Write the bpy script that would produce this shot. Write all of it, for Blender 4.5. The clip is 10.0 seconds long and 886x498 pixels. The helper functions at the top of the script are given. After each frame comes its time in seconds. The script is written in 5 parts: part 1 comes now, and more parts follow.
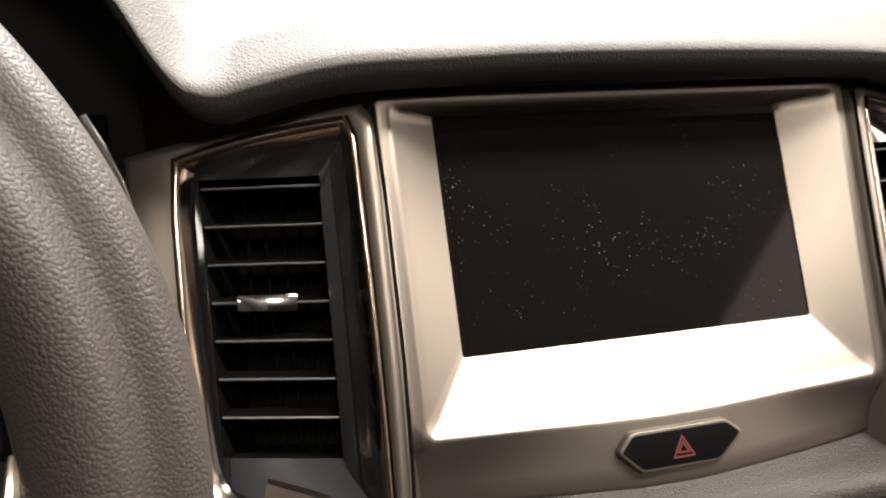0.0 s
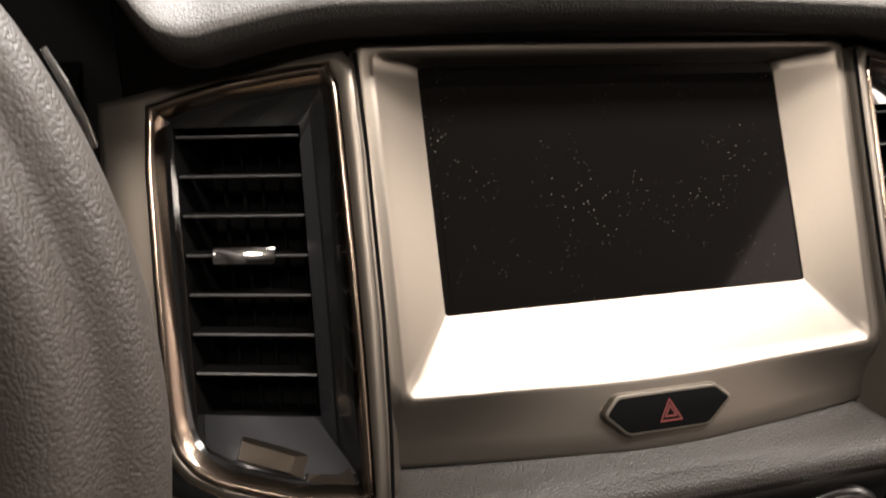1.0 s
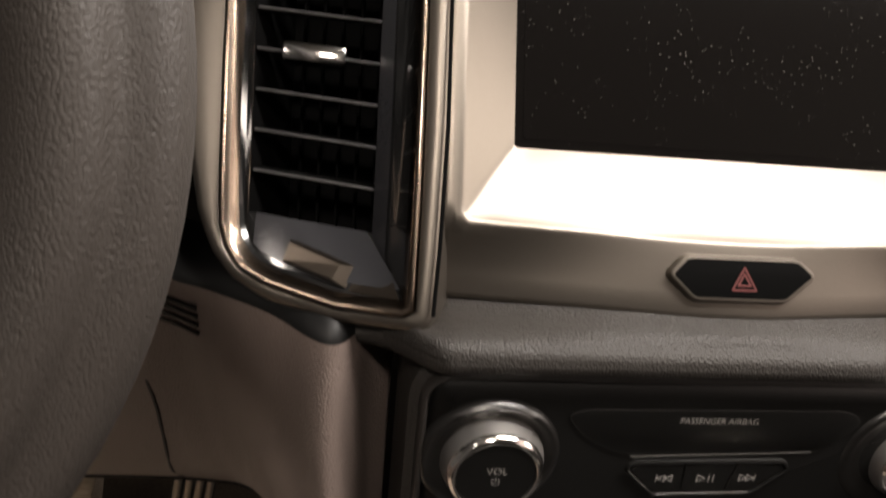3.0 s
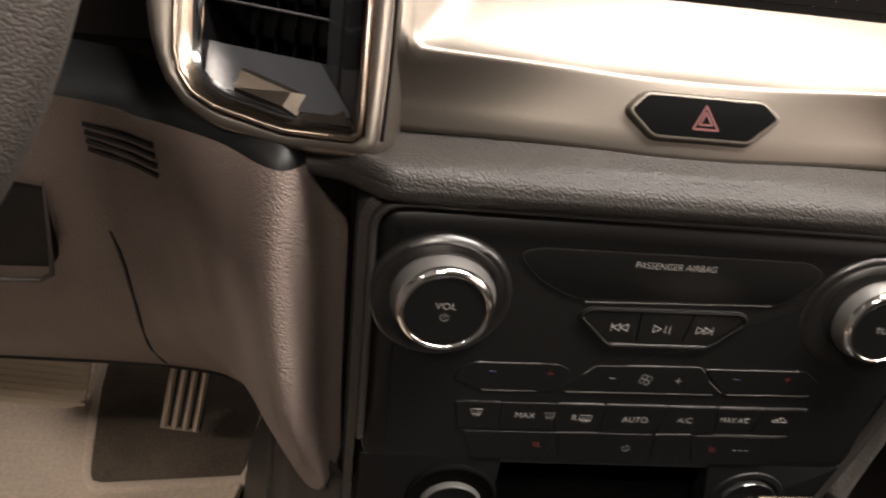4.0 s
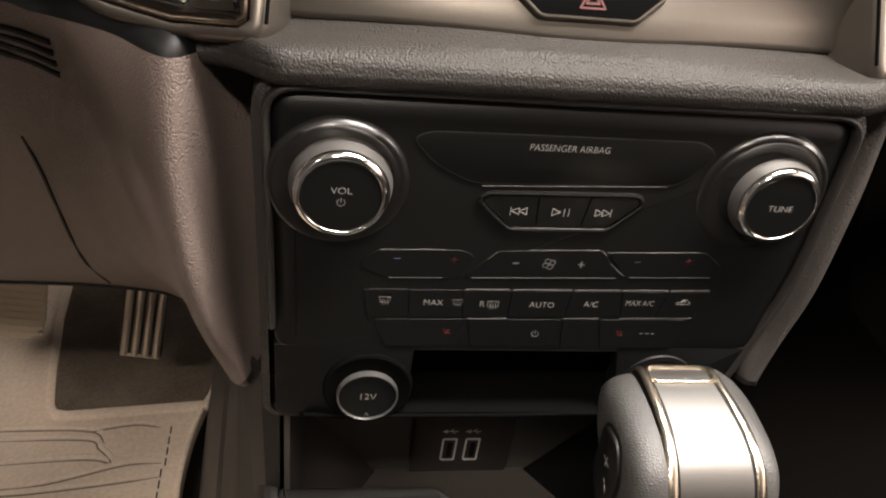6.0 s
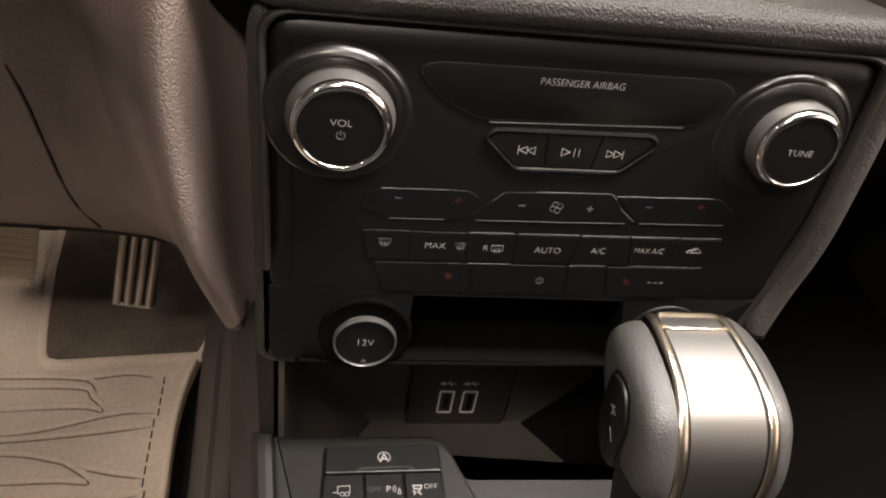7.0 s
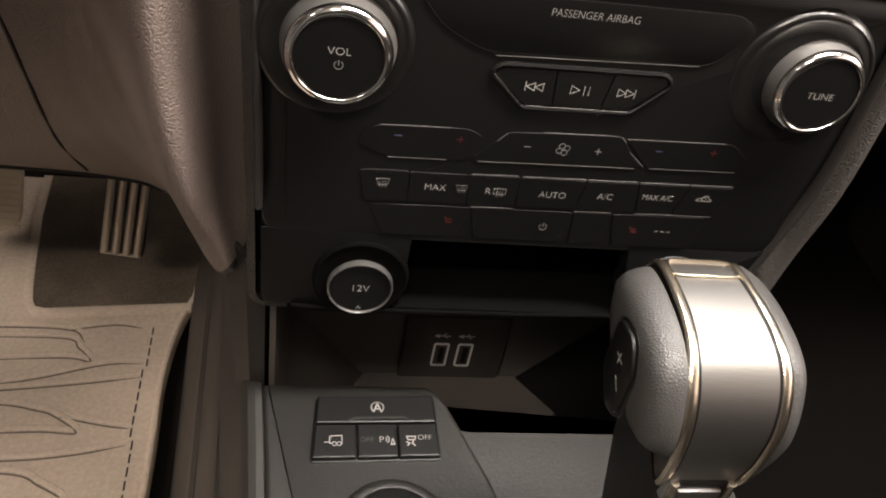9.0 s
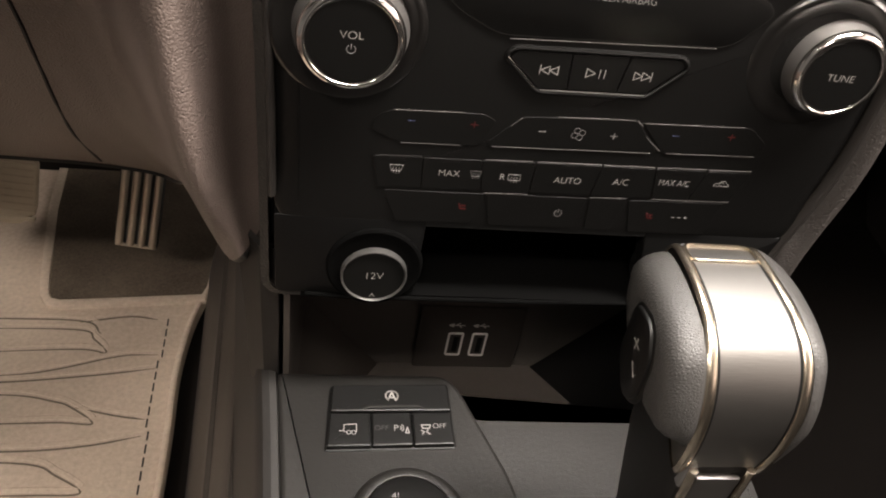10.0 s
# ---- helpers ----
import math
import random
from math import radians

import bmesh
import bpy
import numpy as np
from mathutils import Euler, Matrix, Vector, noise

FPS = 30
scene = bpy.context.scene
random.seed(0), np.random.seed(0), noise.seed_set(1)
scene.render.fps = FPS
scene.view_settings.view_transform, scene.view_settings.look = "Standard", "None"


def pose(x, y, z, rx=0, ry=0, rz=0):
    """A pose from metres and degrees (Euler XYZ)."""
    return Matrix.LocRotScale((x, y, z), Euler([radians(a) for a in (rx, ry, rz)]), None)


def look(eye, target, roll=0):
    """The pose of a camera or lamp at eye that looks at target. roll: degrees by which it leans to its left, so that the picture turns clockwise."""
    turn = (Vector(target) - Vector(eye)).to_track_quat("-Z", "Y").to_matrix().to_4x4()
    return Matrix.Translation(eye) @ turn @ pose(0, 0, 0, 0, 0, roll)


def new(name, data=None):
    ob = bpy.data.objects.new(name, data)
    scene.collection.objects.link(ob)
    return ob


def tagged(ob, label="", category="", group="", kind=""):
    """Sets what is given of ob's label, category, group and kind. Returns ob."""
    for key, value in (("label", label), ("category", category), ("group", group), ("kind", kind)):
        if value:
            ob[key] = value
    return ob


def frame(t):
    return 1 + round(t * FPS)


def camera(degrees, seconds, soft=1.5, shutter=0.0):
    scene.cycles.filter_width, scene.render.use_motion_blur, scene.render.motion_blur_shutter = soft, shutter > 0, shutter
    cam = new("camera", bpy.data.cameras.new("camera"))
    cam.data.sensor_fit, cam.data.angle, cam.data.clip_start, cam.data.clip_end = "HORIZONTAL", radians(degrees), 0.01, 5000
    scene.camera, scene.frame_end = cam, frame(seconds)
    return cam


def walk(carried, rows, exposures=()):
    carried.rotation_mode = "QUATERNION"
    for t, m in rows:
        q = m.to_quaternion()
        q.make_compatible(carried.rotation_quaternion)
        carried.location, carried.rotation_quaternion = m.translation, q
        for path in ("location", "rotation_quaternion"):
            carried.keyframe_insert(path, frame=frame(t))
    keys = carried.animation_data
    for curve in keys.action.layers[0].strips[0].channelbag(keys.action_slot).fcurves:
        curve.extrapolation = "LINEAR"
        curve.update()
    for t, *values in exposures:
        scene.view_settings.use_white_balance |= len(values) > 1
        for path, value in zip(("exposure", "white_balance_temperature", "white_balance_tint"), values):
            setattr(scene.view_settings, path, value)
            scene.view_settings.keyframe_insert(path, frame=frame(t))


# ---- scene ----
# ---- the camera and its way ----
cam = camera(56.9, 10.0, soft=1.9, shutter=0.5)
ROWS = [
    (0, -0.1927, -0.2131, 0.8769, 63.28, -2.72, -16.06),
    (0.5, -0.1863, -0.2189, 0.8774, 62.56, -3.32, -16.39),
    (1, -0.1840, -0.2100, 0.8631, 61.78, -3.46, -15.75),
    (1.5, -0.1880, -0.2127, 0.8486, 60.67, -3.51, -14.27),
    (2, -0.1872, -0.2104, 0.8362, 59.56, -3.54, -12.33),
    (2.2, -0.1864, -0.2083, 0.8317, 60.86, -4.25, -11.35),
    (3.3, -0.1654, -0.2431, 0.7901, 58.20, -7.38, -4.94),
    (3.5, -0.1644, -0.2513, 0.7821, 57.61, -7.57, -4.53),
    (4, -0.1399, -0.2534, 0.7600, 56.26, -7.28, -4.35),
    (4.5, -0.1204, -0.2716, 0.7673, 55.26, -6.77, -5.40),
    (5, -0.1057, -0.2731, 0.7590, 54.47, -6.25, -6.78),
    (5.5, -0.1043, -0.2766, 0.7548, 53.65, -6.32, -6.42),
    (7, -0.1046, -0.2690, 0.7320, 49.78, -7.63, -5.63),
    (7.5, -0.1056, -0.2672, 0.7278, 48.77, -8.09, -5.50),
    (8, -0.1063, -0.2660, 0.7250, 48.16, -8.35, -5.37),
    (8.5, -0.1057, -0.2639, 0.7189, 47.59, -8.60, -5.36),
    (9, -0.1053, -0.2628, 0.7158, 47.04, -8.82, -5.36),
    (9.5, -0.1053, -0.2649, 0.7168, 46.69, -8.66, -5.19),
    (10, -0.1050, -0.2626, 0.7120, 46.46, -8.01, -4.82),
]
EXPOSURES = [(0.0, -0.3), (0.8, -0.55), (1.5, -0.72), (2.1, -0.85), (3.5, -0.45), (4.0, -0.15), (4.5, 0.0), (5.0, 0.0), (10.0, 0.0)]
walk(cam, [(t, pose(x, y, z, rx, ry, rz)) for t, x, y, z, rx, ry, rz in ROWS], EXPOSURES)

# ---- light: the reading lamp in the roof, the lit hall through the windows ----
world = bpy.data.worlds.new("hall")
scene.world = world
world.use_nodes = True
world.node_tree.nodes["Background"].inputs[0].default_value = (1.0, 0.91, 0.82, 1)
world.node_tree.nodes["Background"].inputs[1].default_value = 0.15


def area(name, eye, target, power, sx, sy, colour):
    data = bpy.data.lights.new(name, "AREA")
    data.shape, data.size, data.size_y, data.energy, data.color = "RECTANGLE", sx, sy, power, colour
    ob = new(name, data)
    ob.matrix_basis = look(eye, target)
    return ob


area("reading_lamp_light", (-0.20, -0.46, 1.235), (-0.05, 0.05, 0.40), 8.0, 0.12, 0.08, (1.0, 0.88, 0.77))
area("mirror_lamp_light", (0.24, -0.08, 1.235), (0.24, -0.02, 0.4), 24.0, 0.56, 0.10, (1.0, 0.92, 0.85))
area("hall_light_open_door", (-1.45, -1.04, 2.05), (-0.25, 0.20, 0.25), 38.0, 0.45, 0.30, (1.0, 0.88, 0.78))
area("hall_light_passenger_window", (1.08, -0.10, 1.04), (0.0, 0.08, 0.74), 9.0, 0.55, 0.24, (1.0, 0.90, 0.80))
area("hall_light_windscreen", (0.15, 0.80, 1.55), (0.0, 0.12, 0.75), 150.0, 1.0, 0.4, (1.0, 0.95, 0.90))

# ---- materials ----


def material(name, base, rough=0.5, metal=0.0, vary=0.15, scale=60.0, grain=None, bump=0.0, coat=0.0, stretch=(1, 1, 1), spec=0.5, cells=620):
    """A principled surface with mottled colour and roughness at two scales, and a relief: 'leather', 'pebble', 'fine', 'carpet' or 'brushed'."""
    m = bpy.data.materials.new(name)
    m.use_nodes = True
    nt = m.node_tree
    b = nt.nodes["Principled BSDF"]
    b.inputs["Roughness"].default_value, b.inputs["Metallic"].default_value = rough, metal
    b.inputs["Coat Weight"].default_value, b.inputs["Specular IOR Level"].default_value = coat, spec
    b.inputs["Coat Roughness"].default_value = 0.08
    where = nt.nodes.new("ShaderNodeTexCoord").outputs["Object"]
    if stretch != (1, 1, 1):
        mp = nt.nodes.new("ShaderNodeMapping")
        mp.inputs["Scale"].default_value = stretch
        nt.links.new(where, mp.inputs["Vector"])
        where = mp.outputs["Vector"]

    def noisy(s, detail):
        n = nt.nodes.new("ShaderNodeTexNoise")
        n.inputs["Scale"].default_value, n.inputs["Detail"].default_value = s, detail
        nt.links.new(where, n.inputs["Vector"])
        return n.outputs["Fac"]

    def maths(op, a, c, k=None):
        n = nt.nodes.new("ShaderNodeMath")
        n.operation = op
        for i, v in enumerate((a, c) if k is None else (a, c, k)):
            if isinstance(v, (int, float)):
                n.inputs[i].default_value = v
            else:
                nt.links.new(v, n.inputs[i])
        return n.outputs[0]

    wide, close = noisy(scale * 0.2, 4), noisy(scale * 6, 3)
    mix = maths("ADD", maths("MULTIPLY", wide, 0.6), maths("MULTIPLY", close, 0.4))
    ramp = nt.nodes.new("ShaderNodeMix")
    ramp.data_type = "RGBA"
    nt.links.new(mix, ramp.inputs["Factor"])
    ramp.inputs["A"].default_value = (*[max(c * (1 - vary), 0) for c in base], 1)
    ramp.inputs["B"].default_value = (*[min(c * (1 + vary), 1) for c in base], 1)
    nt.links.new(ramp.outputs["Result"], b.inputs["Base Color"])
    nt.links.new(maths("ADD", rough * (1 - vary * 0.5), maths("MULTIPLY", wide, rough * vary)), b.inputs["Roughness"])
    if grain:
        bp = nt.nodes.new("ShaderNodeBump")
        bp.inputs["Strength"].default_value = 1.0
        bp.inputs["Distance"].default_value = bump
        if grain in ("leather", "pebble"):
            warp = nt.nodes.new("ShaderNodeTexNoise")
            warp.inputs["Scale"].default_value, warp.inputs["Detail"].default_value = 240, 2
            nt.links.new(where, warp.inputs["Vector"])
            add = nt.nodes.new("ShaderNodeVectorMath")
            add.operation = "MULTIPLY_ADD"
            nt.links.new(warp.outputs["Color"], add.inputs[0])
            add.inputs[1].default_value = (0.0011, 0.0011, 0.0011) if grain == "leather" else (0.0006, 0.0006, 0.0006)
            nt.links.new(where, add.inputs[2])
            v = nt.nodes.new("ShaderNodeTexVoronoi")
            v.feature = "DISTANCE_TO_EDGE" if grain == "leather" else "SMOOTH_F1"
            v.inputs["Scale"].default_value = cells
            nt.links.new(add.outputs[0], v.inputs["Vector"])
            if grain == "leather":
                h = maths("MINIMUM", maths("MULTIPLY", v.outputs["Distance"], 2.6), 0.8)
            else:
                v.inputs["Smoothness"].default_value = 0.35
                h = maths("SUBTRACT", 1.0, maths("MULTIPLY", maths("POWER", v.outputs["Distance"], 1.6), 1.5))
            h = maths("ADD", h, maths("MULTIPLY", noisy(700, 3), 0.4 if grain == "leather" else 0.15))
        elif grain == "carpet":
            h = maths("ADD", noisy(900, 2), noisy(2500, 2))
        elif grain == "brushed":
            h = noisy(2600, 2)
        else:
            h = maths("ADD", noisy(1500, 2), maths("MULTIPLY", noisy(420, 2), 0.8))
        nt.links.new(h, bp.inputs["Height"])
        nt.links.new(bp.outputs["Normal"], b.inputs["Normal"])
    return m


LEATHER_TOP = material("padded_dash_vinyl", (0.056, 0.053, 0.050), 0.60, grain="leather", bump=0.00018)
LEATHER_STRIP = material("padded_strip_vinyl", (0.0225, 0.0203, 0.0182), 0.50, grain="pebble", bump=0.00026, spec=0.32, cells=1050)
LEATHER_WHEEL = material("steering_wheel_leather", (0.0255, 0.0214, 0.0186), 0.55, vary=0.3, grain="pebble", bump=0.00017, spec=0.32, cells=1050)
LEATHER_LIP_SHADE = material("lip_shade_vinyl", (0.012, 0.011, 0.010), 0.6, grain="leather", bump=0.00018, spec=0.3)
LEATHER_KNOB = material("gear_knob_leather", (0.041, 0.0392, 0.0372), 0.45, grain="leather", bump=0.00013, cells=850)
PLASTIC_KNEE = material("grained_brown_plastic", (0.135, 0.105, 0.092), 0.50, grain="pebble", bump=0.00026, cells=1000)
PLASTIC_SHADE = material("shaded_grey_plastic", (0.042, 0.037, 0.034), 0.52, grain="pebble", bump=0.00024, cells=1000, spec=0.35)
PLASTIC_BLACK = material("grained_black_plastic", (0.013, 0.012, 0.011), 0.55, grain="fine", bump=0.00012, spec=0.3)
PLASTIC_GREY = material("console_grey_plastic", (0.0125, 0.0118, 0.0108), 0.46, grain="fine", bump=0.00015)
PANEL_BLACK = material("panel_satin_black", (0.0036, 0.0035, 0.0033), 0.40, grain="fine", bump=0.00005, spec=0.34)
KEY_BLACK = material("key_black", (0.0034, 0.0033, 0.0031), 0.42, grain="fine", bump=0.00004, spec=0.30)
VANE_BLACK = material("vane_black", (0.002, 0.002, 0.002), 0.8, spec=0.03)
TRIM_GREY = material("panel_edge_grey", (0.0135, 0.0122, 0.0112), 0.6, grain="fine", bump=0.0001)
EDGE_TRIM = material("panel_edge_satin", (0.017, 0.015, 0.0135), 0.42, grain="fine", bump=0.00004)
COLLAR = material("collar_satin_black", (0.0062, 0.0057, 0.0053), 0.30, grain="fine", bump=0.00003, spec=0.65)
KNOB_SATIN = material("knob_satin_silver", (0.36, 0.345, 0.33), 0.38, 0.9, vary=0.05)
GLOSS_BLACK = material("gloss_black", (0.010, 0.010, 0.010), 0.12, coat=0.6)
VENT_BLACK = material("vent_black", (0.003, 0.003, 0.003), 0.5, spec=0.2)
VENT_GREY = material("vent_dark_grey", (0.018, 0.018, 0.020), 0.17, grain="fine", bump=0.00006)
BLADE_GLINT = material("blade_edge_glint", (0.035, 0.034, 0.034), 0.3)
SATIN = material("satin_silver_paint", (0.141, 0.124, 0.106), 0.39, 0.90, vary=0.06, grain="fine", bump=0.00003)
KNOB_CHROME = material("knob_chrome", (0.74, 0.71, 0.68), 0.14, 1.0, vary=0.03)
# light grey for thin lines that stand for glints on chromed edges
GLINT_LINE = material("glint_line", (0.11, 0.106, 0.10), 0.35, 0.3)
CHROME = material("chrome", (0.80, 0.77, 0.74), 0.07, 1.0, vary=0.03)
SMOKED_CHROME = material("smoked_chrome", (0.26, 0.205, 0.162), 0.22, 1.0, vary=0.05)
GOLD_TRIM = material("champagne_trim", (0.62, 0.54, 0.43), 0.27, 1.0, vary=0.05)
PLATE = material("brushed_knob_plate", (0.20, 0.191, 0.179), 0.43, 1.0, vary=0.08, grain="brushed", bump=0.00003, stretch=(0.06, 1, 1))
FILM = material("satin_champagne_tab", (0.055, 0.045, 0.036), 0.30, 0.9, vary=0.15, grain="brushed", bump=0.00003)
RING_SATIN = material("socket_ring_satin", (0.10, 0.097, 0.094), 0.32, 0.55, vary=0.3, scale=400)
TAB = material("satin_chrome", (0.72, 0.70, 0.68), 0.20, 1.0, vary=0.05)
DARK_CHROME = material("dark_chrome", (0.34, 0.33, 0.32), 0.14, 1.0, vary=0.05)
WHITE_PRINT = material("white_print", (0.26, 0.25, 0.235), 0.5, vary=0.05)
GREY_PRINT = material("grey_print", (0.15, 0.145, 0.14), 0.5, vary=0.05)
RED_PRINT = material("red_print", (0.065, 0.007, 0.006), 0.5, vary=0.05)
DIM_RED = material("dim_red_print", (0.050, 0.006, 0.006), 0.5, vary=0.05)
DIM_BLUE = material("dim_blue_print", (0.05, 0.06, 0.11), 0.5, vary=0.05)
MAT_RUBBER = material("beige_rubber_mat", (0.55, 0.455, 0.365), 0.8, vary=0.6, scale=34, grain="fine", bump=0.0006, spec=0.2)
MAT_SHADE = material("rib_groove_shade", (0.15, 0.123, 0.098), 0.9, vary=0.3, spec=0.1)
CUBBY_GREY = material("cubby_grey_plastic", (0.080, 0.072, 0.065), 0.6, grain="fine", bump=0.00015)
USB_RIM = material("usb_rim_grey", (0.80, 0.78, 0.74), 0.45, vary=0.05)
DIM_GREY = material("dim_grey_print", (0.035, 0.034, 0.032), 0.5)
LIGHT_GREY = material("light_grey_plastic", (0.16, 0.155, 0.15), 0.45)
HEEL_PAD = material("dark_heel_pad", (0.150, 0.121, 0.094), 0.95, vary=1.3, scale=70, grain="carpet", bump=0.0018, spec=0.06)
CARPET = material("black_carpet", (0.012, 0.010, 0.009), 0.95, vary=0.4, scale=200, grain="carpet", bump=0.002, spec=0.05)
SIDE_TRIM = material("console_side_plastic", (0.046, 0.0395, 0.0345), 0.55, vary=0.3, grain="fine", bump=0.0002)
RUBBER = material("pedal_rubber", (0.035, 0.032, 0.030), 0.8, grain="fine", bump=0.0002)
BRAKE_RUBBER = material("worn_brake_rubber", (0.42, 0.35, 0.26), 0.7, vary=0.15, grain="fine", bump=0.0003)
STEEL = material("brushed_pedal_steel", (0.46, 0.41, 0.34), 0.36, 0.8, vary=0.2, grain="brushed", bump=0.00005, stretch=(1, 1, 0.05))
LINING = material("roof_lining", (0.15, 0.14, 0.125), 0.95, grain="carpet", bump=0.0005)
TRIM_DARK = material("cabin_trim_dark", (0.018, 0.016, 0.015), 0.8, spec=0.1)


def screen_glass():
    """Black glass with dust specks and finger smears in its gloss."""
    m = material("screen_glass", (0.004, 0.004, 0.004), 0.06, spec=0.29)
    nt = m.node_tree
    b = nt.nodes["Principled BSDF"]
    where = nt.nodes.new("ShaderNodeTexCoord").outputs["Object"]
    v = nt.nodes.new("ShaderNodeTexVoronoi")
    v.inputs["Scale"].default_value = 420
    nt.links.new(where, v.inputs["Vector"])
    n = nt.nodes.new("ShaderNodeTexNoise")
    n.inputs["Scale"].default_value, n.inputs["Detail"].default_value = 34, 6
    nt.links.new(where, n.inputs["Vector"])
    lo = nt.nodes.new("ShaderNodeMapRange")
    lo.inputs["From Min"].default_value, lo.inputs["From Max"].default_value = 0.15, 0.06
    nt.links.new(v.outputs["Distance"], lo.inputs["Value"])
    hi = nt.nodes.new("ShaderNodeMapRange")
    hi.inputs["From Min"].default_value, hi.inputs["From Max"].default_value = 0.46, 0.64
    nt.links.new(n.outputs["Fac"], hi.inputs["Value"])
    mul = nt.nodes.new("ShaderNodeMath")
    mul.operation = "MULTIPLY"
    nt.links.new(lo.outputs[0], mul.inputs[0])
    nt.links.new(hi.outputs[0], mul.inputs[1])
    mix = nt.nodes.new("ShaderNodeMix")
    mix.data_type = "RGBA"
    nt.links.new(mul.outputs[0], mix.inputs["Factor"])
    mix.inputs["A"].default_value = (0.0032, 0.0028, 0.0026, 1)
    mix.inputs["B"].default_value = (0.11, 0.103, 0.093, 1)
    nt.links.new(mix.outputs["Result"], b.inputs["Base Color"])
    return m


SCREEN = screen_glass()

# ---- builders ----


def thing(name, m, label, category, group="", kind=""):
    ob = new(name)
    ob.empty_display_size = 0.02
    ob.matrix_basis = m
    return tagged(ob, label, category, group, kind)


def part(name, bm, mat, parent, label="", m=None, sharp=28):
    """Links a bmesh as one mesh under a thing or part. m: the frame in which the bmesh was drawn (none: the parent's own)."""
    if m is not None:
        whole = parent.matrix_basis.copy()
        up = parent.parent
        while up:
            whole = up.matrix_basis @ whole
            up = up.parent
        bm.transform(whole.inverted() @ m)
        if m.determinant() < 0:
            bmesh.ops.reverse_faces(bm, faces=bm.faces)
    me = bpy.data.meshes.new(name)
    bm.to_mesh(me)
    bm.free()
    for p in me.polygons:
        p.use_smooth = True
    me.set_sharp_from_angle(angle=radians(sharp))
    me.materials.append(mat)
    ob = new(name, me)
    ob.parent = parent
    return tagged(ob, label)


def setting(name, bm, mat, label, category):
    me = bpy.data.meshes.new(name)
    bm.to_mesh(me)
    bm.free()
    me.materials.append(mat)
    return tagged(new(name, me), label, category, kind="structure")


def fixed(bm):
    bmesh.ops.recalc_face_normals(bm, faces=bm.faces)
    return bm


def slab(pts, z0, z1, bevel=0.0, segs=2, bm=None):
    """A plate of outline pts from z0 up to z1, its upper rim rounded."""
    bm = bm or bmesh.new()
    n = len(pts)
    low = [bm.verts.new((x, y, z0)) for x, y in pts]
    rings = [low]
    if bevel > 0:
        for i in range(segs + 1):
            a = math.pi / 2 * i / segs
            ins = bevel * (1 - math.cos(a))
            rings.append([bm.verts.new((x, y, z1 - bevel + bevel * math.sin(a))) for x, y in inset(pts, ins)])
    else:
        rings.append([bm.verts.new((x, y, z1)) for x, y in pts])
    for a, b in zip(rings, rings[1:]):
        for i in range(n):
            bm.faces.new((a[i], a[(i + 1) % n], b[(i + 1) % n], b[i]))
    bm.faces.new(rings[-1])
    bm.faces.new(low[::-1])
    return fixed(bm)


def turns_left(pts):
    return sum(x0 * y1 - x1 * y0 for (x0, y0), (x1, y1) in zip(pts, pts[1:] + pts[:1])) > 0


def inset(pts, d):
    """The closed outline moved inwards by d."""
    pts = [tuple(p[:2]) for p in pts]
    s = 1 if turns_left(pts) else -1
    out = []
    n = len(pts)
    for i in range(n):
        a, b, c = Vector(pts[i - 1]), Vector(pts[i]), Vector(pts[(i + 1) % n])
        e, f = (b - a), (c - b)
        e, f = (e.normalized() if e.length > 1e-9 else f.normalized()), (f.normalized() if f.length > 1e-9 else e.normalized())
        ne, nf = Vector((-e.y, e.x)) * s, Vector((-f.y, f.x)) * s
        k = ne + nf
        k = k / max(k.length_squared / 2, 0.5)
        out.append((b.x + k.x * d, b.y + k.y * d))
    return out


def rounded(pts, r, k=4):
    """The outline with each corner rounded by r (one number, or one per corner)."""
    out = []
    n = len(pts)
    for i in range(n):
        rr = r[i] if isinstance(r, (list, tuple)) else r
        a, b, c = Vector(pts[i - 1]), Vector(pts[i]), Vector(pts[(i + 1) % n])
        u, v = (a - b), (c - b)
        cut = min(rr, u.length * 0.49, v.length * 0.49)
        p, q = b + u.normalized() * cut, b + v.normalized() * cut
        for j in range(k + 1):
            t = j / k
            w = p * (1 - t) ** 2 + b * 2 * t * (1 - t) + q * t * t
            out.append((w.x, w.y))
    return out


def along(line, n, closed=False):
    """n points evenly along a broken line (2D or 3D), its last one left out if it is one side of a closed outline."""
    pts = [Vector(p) for p in line]
    s = [0]
    for a, b in zip(pts, pts[1:]):
        s.append(s[-1] + (b - a).length)
    out = []
    for i in range(n):
        d = s[-1] * i / (n if closed else n - 1)
        j = max(k for k in range(len(s) - 1) if s[k] <= d + 1e-12)
        t = (d - s[j]) / max(s[j + 1] - s[j], 1e-12)
        out.append(pts[j].lerp(pts[j + 1], min(t, 1)))
    return out


def smooth(line, n):
    """n points on a smooth curve through the points of line."""
    pts = [Vector(p) for p in line]
    pts = [pts[0] * 2 - pts[1]] + pts + [pts[-1] * 2 - pts[-2]]
    out = []
    for i in range(n):
        d = (len(pts) - 3) * i / (n - 1)
        j = min(int(d), len(pts) - 4)
        t = d - j
        a, b, c, e = pts[j:j + 4]
        out.append(0.5 * ((2 * b) + (c - a) * t + (2 * a - 5 * b + 4 * c - e) * t * t + (3 * b - a - 3 * c + e) * t ** 3))
    return out


